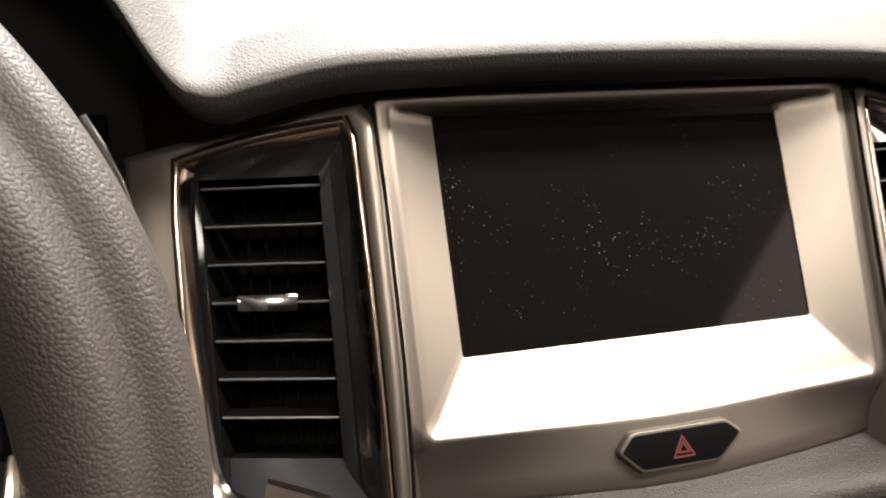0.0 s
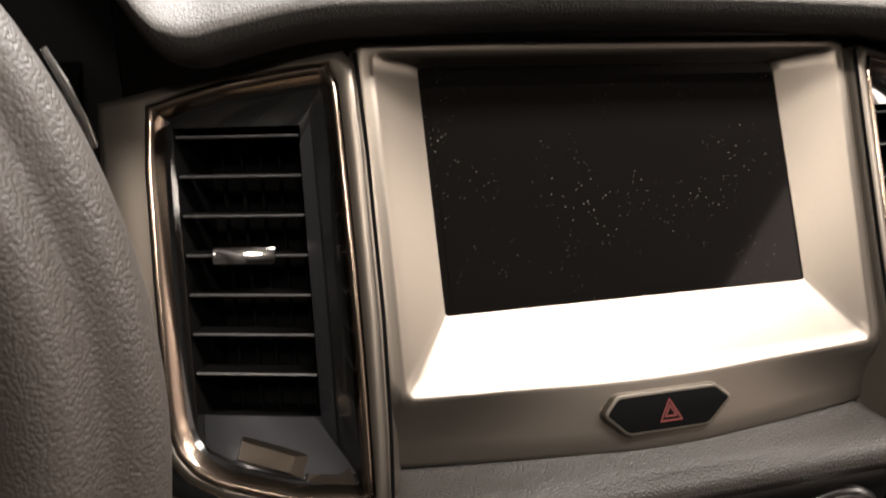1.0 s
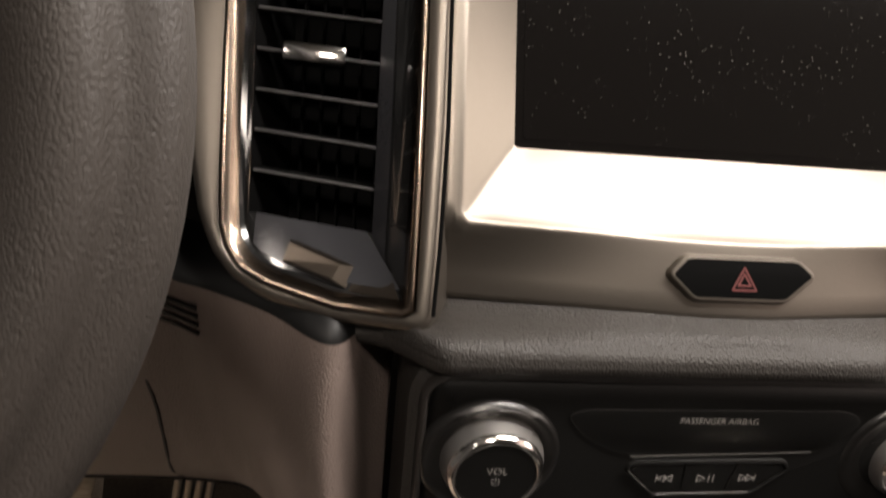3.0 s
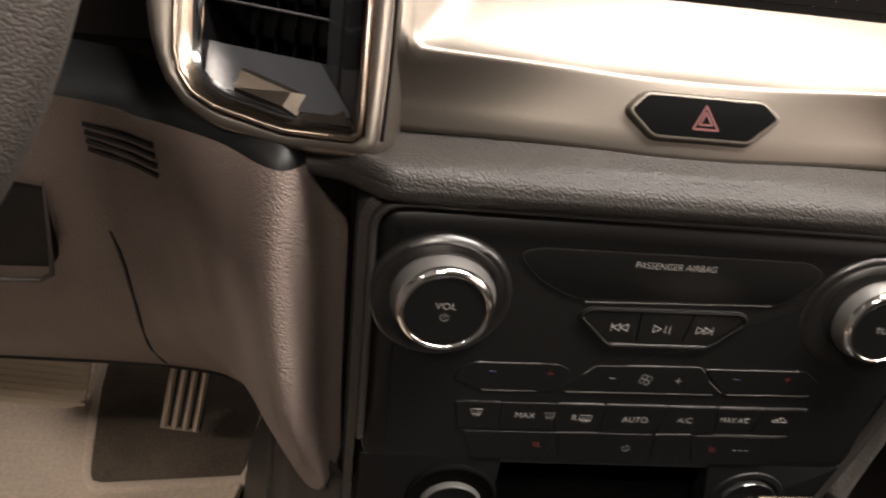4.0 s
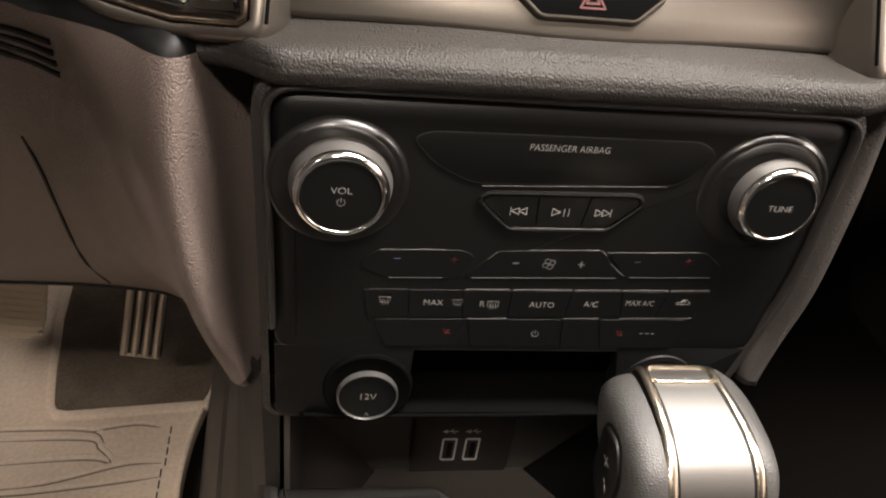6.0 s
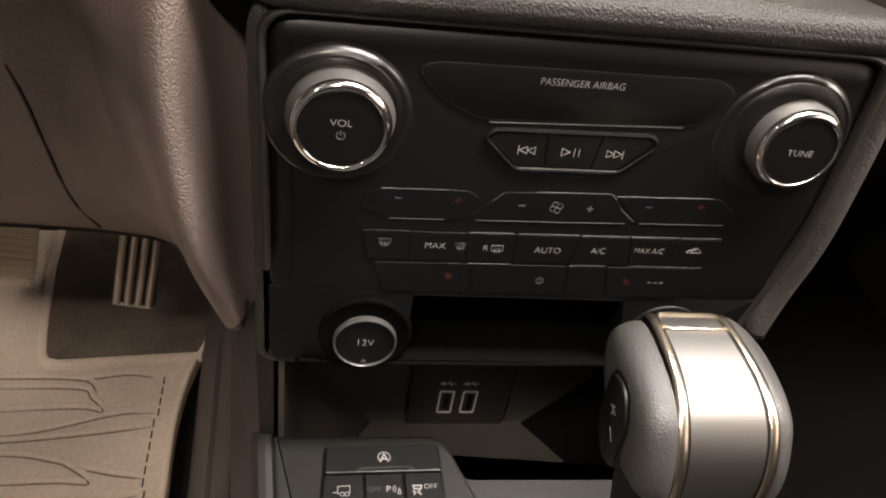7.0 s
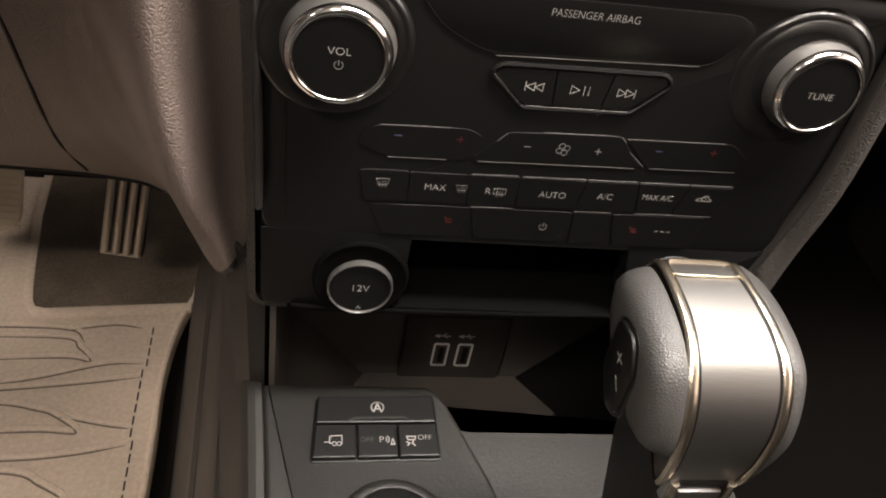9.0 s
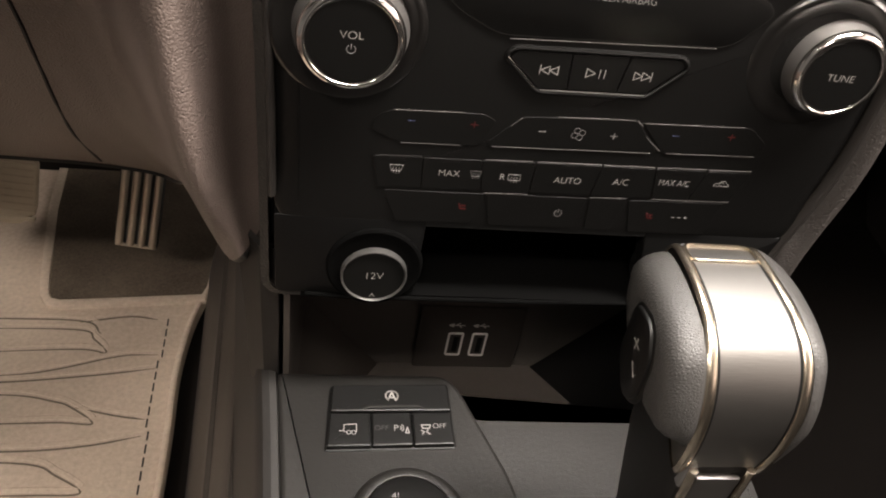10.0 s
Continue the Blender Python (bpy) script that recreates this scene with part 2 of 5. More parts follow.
def loft(rings, closed=True, cap0=False, cap1=False, bm=None):
    bm = bm or bmesh.new()
    rows = [[bm.verts.new(p) for p in ring] for ring in rings]
    n = len(rows[0])
    for a, b in zip(rows, rows[1:]):
        for i in range(n if closed else n - 1):
            bm.faces.new((a[i], a[(i + 1) % n], b[(i + 1) % n], b[i]))
    if cap0:
        bm.faces.new(rows[0][::-1])
    if cap1:
        bm.faces.new(rows[-1])
    return bm


def lathe(profile, cx=0.0, cy=0.0, seg=48, cap=True, bm=None):
    """A turned body: profile of (radius, height) about the z axis through (cx, cy)."""
    rings = [[(cx + r * math.cos(2 * math.pi * i / seg), cy + r * math.sin(2 * math.pi * i / seg), h) for i in range(seg)] for r, h in profile]
    return fixed(loft(rings, True, False, cap, bm))


def tube(path, r, seg=8, bm=None, squash=1.0):
    """A round bar along a path; r one number or one per point."""
    path = [Vector(p) for p in path]
    rings = []
    side = None
    for i, p in enumerate(path):
        d = (path[min(i + 1, len(path) - 1)] - path[max(i - 1, 0)]).normalized()
        if side is None:
            side = d.orthogonal().normalized()
        side = (side - d * side.dot(d)).normalized()
        other = d.cross(side)
        rr = r[i] if isinstance(r, (list, tuple)) else r
        rings.append([p + side * rr * math.cos(2 * math.pi * k / seg) + other * rr * squash * math.sin(2 * math.pi * k / seg) for k in range(seg)])
    return fixed(loft(rings, True, True, True, bm))


def box(x0, x1, y0, y1, z0, z1, bevel=0.0, bm=None, segs=2):
    bm = bm or bmesh.new()
    geo = bmesh.ops.create_cube(bm, size=1, matrix=Matrix.Translation(((x0 + x1) / 2, (y0 + y1) / 2, (z0 + z1) / 2)) @ Matrix.Diagonal((x1 - x0, y1 - y0, z1 - z0, 1)))
    if bevel:
        es = list({e for v in geo["verts"] for e in v.link_edges})
        bmesh.ops.bevel(bm, geom=es, offset=bevel, segments=segs, affect="EDGES", profile=0.5)
    return bm


def shell(rows, thick, push=None):
    """A surface through rows of points with a thickness: away from its face, or all of it pushed back by a vector."""
    if push:
        push = Vector(push)
        n = len(rows[0])
        bm = bmesh.new()
        front = [[bm.verts.new(p) for p in row] for row in rows]
        back = [[bm.verts.new(Vector(p) + push) for p in row] for row in rows]
        for i in range(len(rows) - 1):
            for k in range(n - 1):
                bm.faces.new((front[i][k], front[i][k + 1], front[i + 1][k + 1], front[i + 1][k]))
                bm.faces.new((back[i + 1][k], back[i + 1][k + 1], back[i][k + 1], back[i][k]))
        rim = [(0, k) for k in range(n)] + [(i, n - 1) for i in range(1, len(rows))] + [(len(rows) - 1, k) for k in range(n - 2, -1, -1)] + [(i, 0) for i in range(len(rows) - 2, 0, -1)]
        for (i, k), (a, c) in zip(rim, rim[1:] + rim[:1]):
            bm.faces.new((front[i][k], front[a][c], back[a][c], back[i][k]))
        return fixed(bm)
    bm = fixed(loft(rows, False))
    bm.normal_update()
    bmesh.ops.solidify(bm, geom=bm.faces[:], thickness=thick)
    return fixed(bm)


def lettering(words, size, x, y, z, parent, mat, m=None, turn=0.0, squeeze=1.0, name="lettering", slant=0.0):
    """Raised print of words, centred on (x, y), lying at height z."""
    cu = bpy.data.curves.new("print", "FONT")
    cu.body, cu.size, cu.align_x, cu.align_y, cu.extrude, cu.shear = words, size, "CENTER", "CENTER", 0.00005, slant
    cu.offset = -size * 0.016
    ob = bpy.data.objects.new("print", cu)
    scene.collection.objects.link(ob)
    me = bpy.data.meshes.new_from_object(ob.evaluated_get(bpy.context.evaluated_depsgraph_get()))
    bm = bmesh.new()
    bm.from_mesh(me)
    bpy.data.objects.remove(ob)
    bpy.data.curves.remove(cu)
    bpy.data.meshes.remove(me)
    bm.transform(pose(x, y, z, 0, 0, turn) @ Matrix.Diagonal((squeeze, 1, 1, 1)))
    return part(name, bm, mat, parent, m=m)


def strokes(lines, width, z, parent, mat, m=None, name="symbol", high=0.0001):
    """A printed sign out of thin strokes: broken lines of (x, y)."""
    bm = bmesh.new()
    for line in lines:
        for (x0, y0), (x1, y1) in zip(line, line[1:]):
            a, b = Vector((x0, y0)), Vector((x1, y1))
            d = (b - a).normalized()
            q = Vector((-d.y, d.x)) * width / 2
            e = d * width * 0.35
            pts = [a - q - e, b - q + e, b + q + e, a + q - e]
            low, top = [bm.verts.new((p.x, p.y, z)) for p in pts], [bm.verts.new((p.x, p.y, z + high)) for p in pts]
            bm.faces.new(top)
            for i in range(4):
                bm.faces.new((low[i], low[(i + 1) % 4], top[(i + 1) % 4], top[i]))
    return part(name, fixed(bm), mat, parent, m=m)


def arc(cx, cy, r, a0, a1, n=12):
    return [(cx + r * math.cos(radians(a0 + (a1 - a0) * i / n)), cy + r * math.sin(radians(a0 + (a1 - a0) * i / n))) for i in range(n + 1)]


def tilted(o, degrees):
    """A frame at o: x to the right, y up along a face that leans back by so many degrees, z out of the face."""
    s, c = math.sin(radians(degrees)), math.cos(radians(degrees))
    m = Matrix(((1, 0, 0, o[0]), (0, s, -c, o[1]), (0, c, s, o[2]), (0, 0, 0, 1)))
    return m


PANEL = tilted((0, 0.0075, 0.566), 4)
FASCIA = tilted((0, 0.0825, 0.7125), 33.35)
VENT = Matrix(((0.9307, -0.0025, -0.3657, -0.136), (-0.3033, 0.5533, -0.7758, 0.0261), (0.2042, 0.833, 0.5142, 0.6261), (0, 0, 0, 1)))
MIRROR = Matrix.Diagonal((-1, 1, 1, 1))


# ---- the cabin: floor, walls and roof that close the place ----
rows = []
for y, z in ((-1.25, -0.014), (0.60, -0.014), (0.645, 0.03), (0.70, 0.16), (0.74, 0.40)):
    rows.append([(x, y, z - 0.024) for x in (-0.75, -0.4, 0.0, 0.4, 0.74)])
setting("floor", shell(rows, 0.02), CARPET, "black carpeted cabin floor rising to a toe board", "floor")
setting("wall_front", box(-0.75, 0.74, 0.74, 0.76, -0.05, 0.90), TRIM_DARK, "dark bulkhead behind the dashboard", "wall")
setting("wall_left", box(-0.77, -0.75, -1.25, 0.74, -0.05, 0.28), PLASTIC_KNEE, "brown-grey sill of the open driver's door", "wall")
setting("wall_right", box(0.72, 0.74, -1.25, 0.74, -0.05, 0.70), TRIM_DARK, "dark door trim below the passenger window", "wall")
setting("wall_rear", box(-0.75, 0.74, -1.27, -1.25, -0.05, 1.26), TRIM_DARK, "dark plain rear wall of the cabin", "wall")
setting("ceiling", box(-0.75, 0.71, -1.25, 0.12, 1.26, 1.28), LINING, "light grey woven roof lining", "ceiling")
# unseen pale hall wall beyond the passenger window; its glow stands for the lighting
m = bpy.data.materials.new("glowing_hall_wall")
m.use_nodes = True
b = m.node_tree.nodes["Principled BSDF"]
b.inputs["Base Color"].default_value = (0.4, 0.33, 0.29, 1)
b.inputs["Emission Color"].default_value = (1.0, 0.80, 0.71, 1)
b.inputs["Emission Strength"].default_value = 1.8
setting("backdrop", box(1.70, 1.72, -2.4, 0.3, 0.8, 2.7), m, "pale glowing wall standing in for the lit hall outside", "backdrop")

# ---- dashboard top with its padded lip ----
dash = thing("dashboard", pose(0, 0.16, 0.78), "charcoal dashboard pad with leather grain and rolled lip", "dashboard")
LIP = [(-0.755, 0.872), (-0.62, 0.880), (-0.45, 0.892), (-0.33, 0.893), (-0.27, 0.878), (-0.24, 0.853), (-0.2196, 0.821), (-0.2119, 0.806), (-0.2036, 0.7926), (-0.196, 0.7864), (-0.186, 0.7850), (-0.173, 0.7885),
       (-0.14, 0.7957), (-0.095, 0.7976), (-0.045, 0.799), (0.036, 0.7985), (0.12, 0.7956), (0.16, 0.790), (0.20, 0.784), (0.27, 0.780), (0.45, 0.780), (0.60, 0.777), (0.716, 0.775)]
rows = []
for x, zl in [tuple(p) for p in smooth([(a, b) for a, b in LIP], 110)]:
    prof = [(0.150, zl - 0.024), (0.126, zl - 0.019), (0.111, zl - 0.0135), (0.1035, zl - 0.0075), (0.1010, zl - 0.001), (0.1016, zl + 0.0025), (0.1060, zl + 0.0058), (0.1140, zl + 0.0102), (0.1215, zl + 0.0142),
            (0.1255, zl + 0.0158), (0.1310, zl + 0.0163), (0.16, zl + 0.0170), (0.25, zl + 0.02), (0.40, zl + 0.02), (0.745, zl - 0.005)]
    # towards the gauge hood the folds of the pad run askew
    askew = 0.22 * math.exp(-((x + 0.21) / 0.10) ** 2)
    rows.append([(x + askew * min(max(y - 0.101, 0.0), 0.12), y, z) for y, z in [tuple(p) for p in smooth(prof, 38)]])
part("top_pad", shell([row[11:] for row in rows], 0.006, (0, 0.006, -0.004)), LEATHER_TOP, dash, m=Matrix.Identity(4), sharp=60)
# same pad in a darker vinyl: the lip's own shade put into the colour
part("lip_underside", shell([row[:12] for row in rows], 0.004, (0, 0.004, 0.002)), LEATHER_LIP_SHADE, dash, "underside of the padded lip, darkened to stand for its shade", m=Matrix.Identity(4), sharp=60)
part("gauge_recess", box(-0.62, -0.222, 0.20, 0.21, 0.70, 0.90), VENT_BLACK, dash, "matt black gauge recess", m=Matrix.Identity(4))
rows = []
for x in (-0.62, -0.30, -0.25, -0.238):
    rows.append([(x, 0.10, 0.69), (x, 0.13, 0.735), (x, 0.205, 0.75)])
part("gauge_floor", shell(rows, 0.004), VANE_BLACK, dash, m=Matrix.Identity(4))

# ---- padded strip below the screen ----
strip = thing("dashboard_strip", pose(0, 0.015, 0.61), "charcoal leather-grained padded strip below the screen surround", "dash trim")
rows = []
for x in [i * 0.003 - 0.157 for i in range(40)] + [i * 0.006 - 0.037 for i in range(82)]:
    a = abs(x)
    side = max(0.0, a - 0.12)
    t = min(max((a - 0.117) / 0.014, 0.0), 1.0)
    t = t * t * (3 - 2 * t)
    yb = 0.018 + 1.5 * min(a, 0.122) ** 2 + 0.5 * side
    zb = 0.6242 - 0.50 * min(a, 0.122) ** 2 - 0.010 * t - 0.05 * side - 0.0009 * math.exp(-(x / 0.034) ** 4)
    out = 0.006 + (0.70 if x < 0 else 0.55) * side
    zn = 0.6155 - 0.05 * side
    if x < -0.124:
        # the left end curls back under the vent
        w = (-0.124 - x) / 0.033
        w = w * w * (3 - 2 * w)
        out += (0.034 - out) * w
        zn += (0.6080 - zn) * w
    prof = [(yb + 0.025, zb + 0.004), (yb, zb), (yb * 0.55 + out * 0.45, zb * 0.5 + (zn + 0.0050) * 0.5), (out + 0.004, zn + 0.0040), (out - 0.0004, zn), (out - 0.0010, zn - 0.006), (out + 0.0020, zn - 0.0105), (out + 0.010, zn - 0.0135), (out + 0.030, zn - 0.016)]
    rows.append([(x, y, z) for y, z in [tuple(p) for p in smooth(prof, 28)]])
part("pad", shell([row[:16] for row in rows], 0.003, (0, 0.004, -0.003)), LEATHER_STRIP, strip, m=Matrix.Identity(4), sharp=60)
part("lower_lip", shell([row[15:] for row in rows], 0.003, (0, 0.003, 0.003)), LEATHER_STRIP, strip, "dark underside of the strip", m=Matrix.Identity(4), sharp=60)

# ---- lower dash: the soft flank of the centre stack and the knee panel, left and right ----
# four lines across the moulding, from the control panel out to the door: under the vent, at the waist, at the knee, along the lower edge
UPPER_LINE = [(-0.134, 0.06, 0.602), (-0.145, 0.048, 0.604), (-0.153, 0.031, 0.605), (-0.1605, 0.023, 0.606), (-0.17, 0.027, 0.606), (-0.187, 0.044, 0.605),
              (-0.212, 0.0625, 0.602), (-0.225, 0.068, 0.602), (-0.236, 0.071, 0.604), (-0.265, 0.074, 0.606), (-0.34, 0.08, 0.608), (-0.6, 0.085, 0.61)]
WAIST_LINE = [(-0.1325, 0.056, 0.53), (-0.1415, 0.042, 0.53), (-0.149, 0.0215, 0.53), (-0.1565, 0.0105, 0.54), (-0.166, 0.0125, 0.54), (-0.18, 0.04, 0.54),
              (-0.203, 0.08, 0.53), (-0.22, 0.09, 0.53), (-0.235, 0.094, 0.53), (-0.262, 0.098, 0.52), (-0.34, 0.105, 0.52), (-0.6, 0.11, 0.52)]
KNEE_LINE = [(-0.131, 0.05, 0.47), (-0.1385, 0.036, 0.47), (-0.1455, 0.0165, 0.48), (-0.152, 0.007, 0.48), (-0.161, 0.017, 0.48), (-0.175, 0.058, 0.47),
             (-0.195, 0.112, 0.44), (-0.214, 0.131, 0.43), (-0.231, 0.142, 0.42), (-0.258, 0.16, 0.4), (-0.34, 0.165, 0.4), (-0.6, 0.165, 0.4)]
LOWER_LINE = [(-0.129, 0.04, 0.438), (-0.1325, 0.026, 0.439), (-0.1376, 0.012, 0.44), (-0.144, 0.026, 0.423), (-0.152, 0.052, 0.404), (-0.163, 0.09, 0.38),
              (-0.179, 0.14, 0.354), (-0.196, 0.2, 0.322), (-0.21, 0.234, 0.298), (-0.235, 0.235, 0.306), (-0.32, 0.235, 0.3115), (-0.6, 0.235, 0.312)]
COLUMNS = list(zip(UPPER_LINE, WAIST_LINE, KNEE_LINE, LOWER_LINE))


def flank_surface(back=(0,) * 12, n_across=90, n_down=34):
    cols = [smooth([(x, y + b, z) for x, y, z in c], n_down) for c, b in zip(COLUMNS, back)]
    lines = []
    for j in range(n_down):
        lines.append(smooth([c[j] for c in cols], n_across))
    return lines


FLANK = flank_surface()
FLANK_RIGHT = flank_surface((-0.02, -0.012, 0.002, 0.018, 0.030, 0.036, 0.030, 0.02, 0.01, 0, 0, 0))


def flank_y(x, z):
    """How far ahead the left lower panel lies at x and z."""
    near = sorted((((p.x - x) ** 2 + (p.z - z) ** 2, p.y) for row in FLANK for p in row))[:4]
    w = [1 / (d + 1e-7) for d, _ in near]
    return sum(a * y for a, (_, y) in zip(w, near)) / sum(w)


for side, m in ((-1, Matrix.Identity(4)), (1, MIRROR)):
    what = "driver's" if side < 0 else "passenger"
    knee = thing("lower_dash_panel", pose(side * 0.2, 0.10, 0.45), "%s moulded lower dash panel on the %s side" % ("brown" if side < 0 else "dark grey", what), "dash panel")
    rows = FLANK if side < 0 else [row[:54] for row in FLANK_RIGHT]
    # passenger side: greyer and darker copy, with the shade there put into its colour
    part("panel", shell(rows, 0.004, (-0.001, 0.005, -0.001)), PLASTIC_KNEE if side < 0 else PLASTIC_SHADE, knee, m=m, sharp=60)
    bottom = FLANK[-1] if side < 0 else FLANK_RIGHT[-1][:54]
    edge = [bottom, [(p.x, p.y + 0.02, p.z - 0.004) for p in bottom], [(p.x - 0.004, p.y + 0.10, p.z + 0.03) for p in bottom]]
    part("return_edge", shell(edge, 0.003), PLASTIC_BLACK, knee, m=m)
    # the upper edge rolls back under the vent, black for the shade there
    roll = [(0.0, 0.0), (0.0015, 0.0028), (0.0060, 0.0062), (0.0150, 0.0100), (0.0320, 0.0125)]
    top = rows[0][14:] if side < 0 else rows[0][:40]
    part("upper_roll", shell([[(p.x, p.y + dy, p.z + dz) for p in top] for dy, dz in roll], 0.002), VENT_BLACK, knee, "edge rolled back under the vent, blackened for the shade", m=m, sharp=60)
    if side < 0:
        for i in range(4):
            pts = []
            for k in range(8):
                x = -0.2490 + 0.0300 * k / 7
                z = 0.5925 - i * 0.0045 - (0.17 + 0.05 * i) * (x + 0.2490)
                pts.append((x, flank_y(x, z) + 0.0006, z))
            part("grille_slot", tube(pts, 0.0018, 6), VENT_BLACK, knee, "black slot of a sensor grille", m=m)
        seam = along([(-0.249, 0.525), (-0.2475, 0.50), (-0.250, 0.45), (-0.2555, 0.39), (-0.2605, 0.317)], 14)
        part("seam", tube([(p.x, flank_y(p.x, p.y) + 0.0003, p.y) for p in seam], 0.0012, 6), VENT_BLACK, knee, "dark joint between the mouldings", m=m)


# ---- satin surround of the screen ----
fascia = thing("screen_surround", FASCIA, "satin champagne-silver screen surround with a sloping bright ledge", "dash trim")


def quad_ring(corners, sag=0.0, bump=0.0, r=0.004, n=26):
    """Outline from lower left round by the right: 4 corners, rounded, the lower side sagging."""
    c = [Vector(p) for p in corners]
    out = []
    for i in range(4):
        a, b = c[i], c[(i + 1) % 4]
        d = (b - a).normalized()
        for k in range(n):
            t = k / (n - 1)
            p = (a + d * r).lerp(b - d * r, t)
            if i == 0:
                p = p + Vector((0, -sag * math.sin(math.pi * t) - bump * math.exp(-((t - 0.5) / 0.20) ** 2)))
            out.append((p.x, p.y))
    return out


OUTER = quad_ring([(-0.1225, -0.1015), (0.1225, -0.1015), (0.1215, 0.0770), (-0.1235, 0.0770)], 0.0035, 0.0022, 0.003)
RIM = quad_ring([(-0.1135, -0.0708), (0.1135, -0.0708), (0.1150, 0.0720), (-0.1150, 0.0720)], 0.0040, 0, 0.0025)
GLASS = quad_ring([(-0.0915, -0.0402), (0.0915, -0.0402), (0.0922, 0.0705), (-0.0922, 0.0705)], 0, 0, 0.0012)


def depth(y):
    """How deep the glass lies at height y of the surround."""
    return -0.0132 - 0.0044 * (y + 0.04) / 0.11


def swell(x, y):
    """The lower face swells out towards the cabin in the middle and falls back at the sides."""
    u = min(max((-0.0735 - y) / 0.0285, 0.0), 1.1)
    return u * (2 - u) * (0.0014 - 1.2 * x * x)


def mixring(a, b, t):
    return [((1 - t) * p[0] + t * q[0], (1 - t) * p[1] + t * q[1]) for p, q in zip(a, b)]


rings = [[(x, y, -0.022) for x, y in OUTER], [(x, y, -0.0025 + swell(x, y)) for x, y in OUTER]]
for ins, z in ((0.0007, -0.0008), (0.0025, 0.0)):
    rings.append([(x, y, z + swell(x, y)) for x, y in inset(OUTER, ins)])
for t in (0.3, 0.5, 0.7, 0.85):
    rings.append([(x, y, 0.0002 + swell(x, y)) for x, y in mixring(inset(OUTER, 0.0025), inset(RIM, -0.0026), t)])
for ins, z in ((-0.0026, 0.0002), (-0.0014, 0.00012), (-0.0004, -0.0002), (0.0004, -0.0008)):
    rings.append([(x, y, z + swell(x, y)) for x, y in inset(RIM, ins)])
for t in (0.15, 0.5, 0.85, 1.0):
    rings.append([(x, y, -0.0012 + t * (depth(y) + 0.0012)) for x, y in mixring(inset(RIM, 0.0010), GLASS, t)])
rings.append([(x, y, depth(y) - 0.004) for x, y in GLASS])
part("surround", fixed(loft(rings)), SATIN, fascia, sharp=50)
part("upper_gap", box(-0.118, 0.118, 0.0775, 0.0815, -0.03, -0.010), GLOSS_BLACK, fascia)

screen = thing("touch_screen", FASCIA, "black glossy touch screen, switched off, with dust and smears", "screen")
bm = bmesh.new()
outline = quad_ring([(-0.0935, -0.0415), (0.0935, -0.0415), (0.094, 0.0735), (-0.094, 0.0735)], 0, 0, 0.001, 6)
loft([[(x, y, depth(y) - 0.0035) for x, y in outline], [(x, y, depth(y) - 0.0008) for x, y in outline]], True, True, True, bm)
part("glass", fixed(bm), SCREEN, screen)
inner = quad_ring([(-0.0878, -0.0362), (0.0878, -0.0362), (0.0885, 0.0665), (-0.0885, 0.0665)], 0, 0, 0.001, 6)
part("display_area", fixed(loft([[(x, y, depth(y) - 0.0007) for x, y in inner], [(x, y, depth(y) - 0.00055) for x, y in inner]], True, True, True)), SCREEN, screen)

# ---- hazard switch ----
hazard = thing("hazard_switch", FASCIA @ pose(0.0002, -0.0902, 0.0030), "black hazard switch with red triangle in a chromed frame", "switch")
SHAPE = [(-0.0305, 0.0012), (-0.0238, 0.0082), (0.0240, 0.0082), (0.0310, 0.0022), (0.0185, -0.0082), (-0.0205, -0.0082)]
shape = rounded(SHAPE, 0.0022, 4)
wide = inset(shape, -0.0012)
rings = [[(x, y, z) for x, y in ring] for ring, z in ((inset(wide, -0.0008), -0.004), (inset(wide, 0.0004), 0.0008), (inset(wide, 0.0010), 0.0013), (inset(wide, 0.0017), 0.0014), (inset(wide, 0.0022), 0.0002))]
part("frame", fixed(loft(rings)), SATIN, hazard, "bright satin frame")
part("cap", slab(inset(shape, 0.0005), -0.0005, 0.0015, 0.0006), VANE_BLACK, hazard)
for s in (1.0, 0.52):
    t = [(0.0003 + s * x, -0.0005 + s * y) for x, y in ((-0.0051, -0.0038), (0.0051, -0.0038), (0.0, 0.0052), (-0.0051, -0.0038))]
    strokes([t], 0.0008, 0.0015, hazard, RED_PRINT, name="red_triangle")

# ---- air vents either side of the screen ----
SIDES = [
    [(-0.0765, 0.163), (-0.06, 0.1662), (-0.041, 0.169), (-0.018, 0.1705), (0.002, 0.171)],
    [(0.002, 0.171), (0.0050, 0.1695), (0.0058, 0.134), (0.0062, 0.09), (0.006, 0.045), (0.0048, -0.004)],
    [(0.0048, -0.004), (0.003, -0.0066), (-0.0005, -0.0066), (-0.028, -0.0042), (-0.0575, 0.0044), (-0.069, 0.011), (-0.0745, 0.019)],
    [(-0.0745, 0.019), (-0.0772, 0.028), (-0.078, 0.045), (-0.0788, 0.09), (-0.0786, 0.138), (-0.0765, 0.163)],
]
HOUSE = [
    [(-0.0995, 0.1680), (-0.07, 0.1715), (-0.041, 0.1745), (-0.018, 0.1762), (0.008, 0.1768)],
    [(0.008, 0.1768), (0.0135, 0.174), (0.0148, 0.134), (0.0150, 0.066), (0.0135, 0.02), (0.0118, -0.006)],
    [(0.0118, -0.006), (0.009, -0.0120), (0.003, -0.0122), (-0.028, -0.0098), (-0.0575, -0.002), (-0.072, 0.006), (-0.081, 0.016)],
    [(-0.081, 0.016), (-0.088, 0.03), (-0.094, 0.06), (-0.0985, 0.10), (-0.1000, 0.14), (-0.0995, 0.1680)],
]
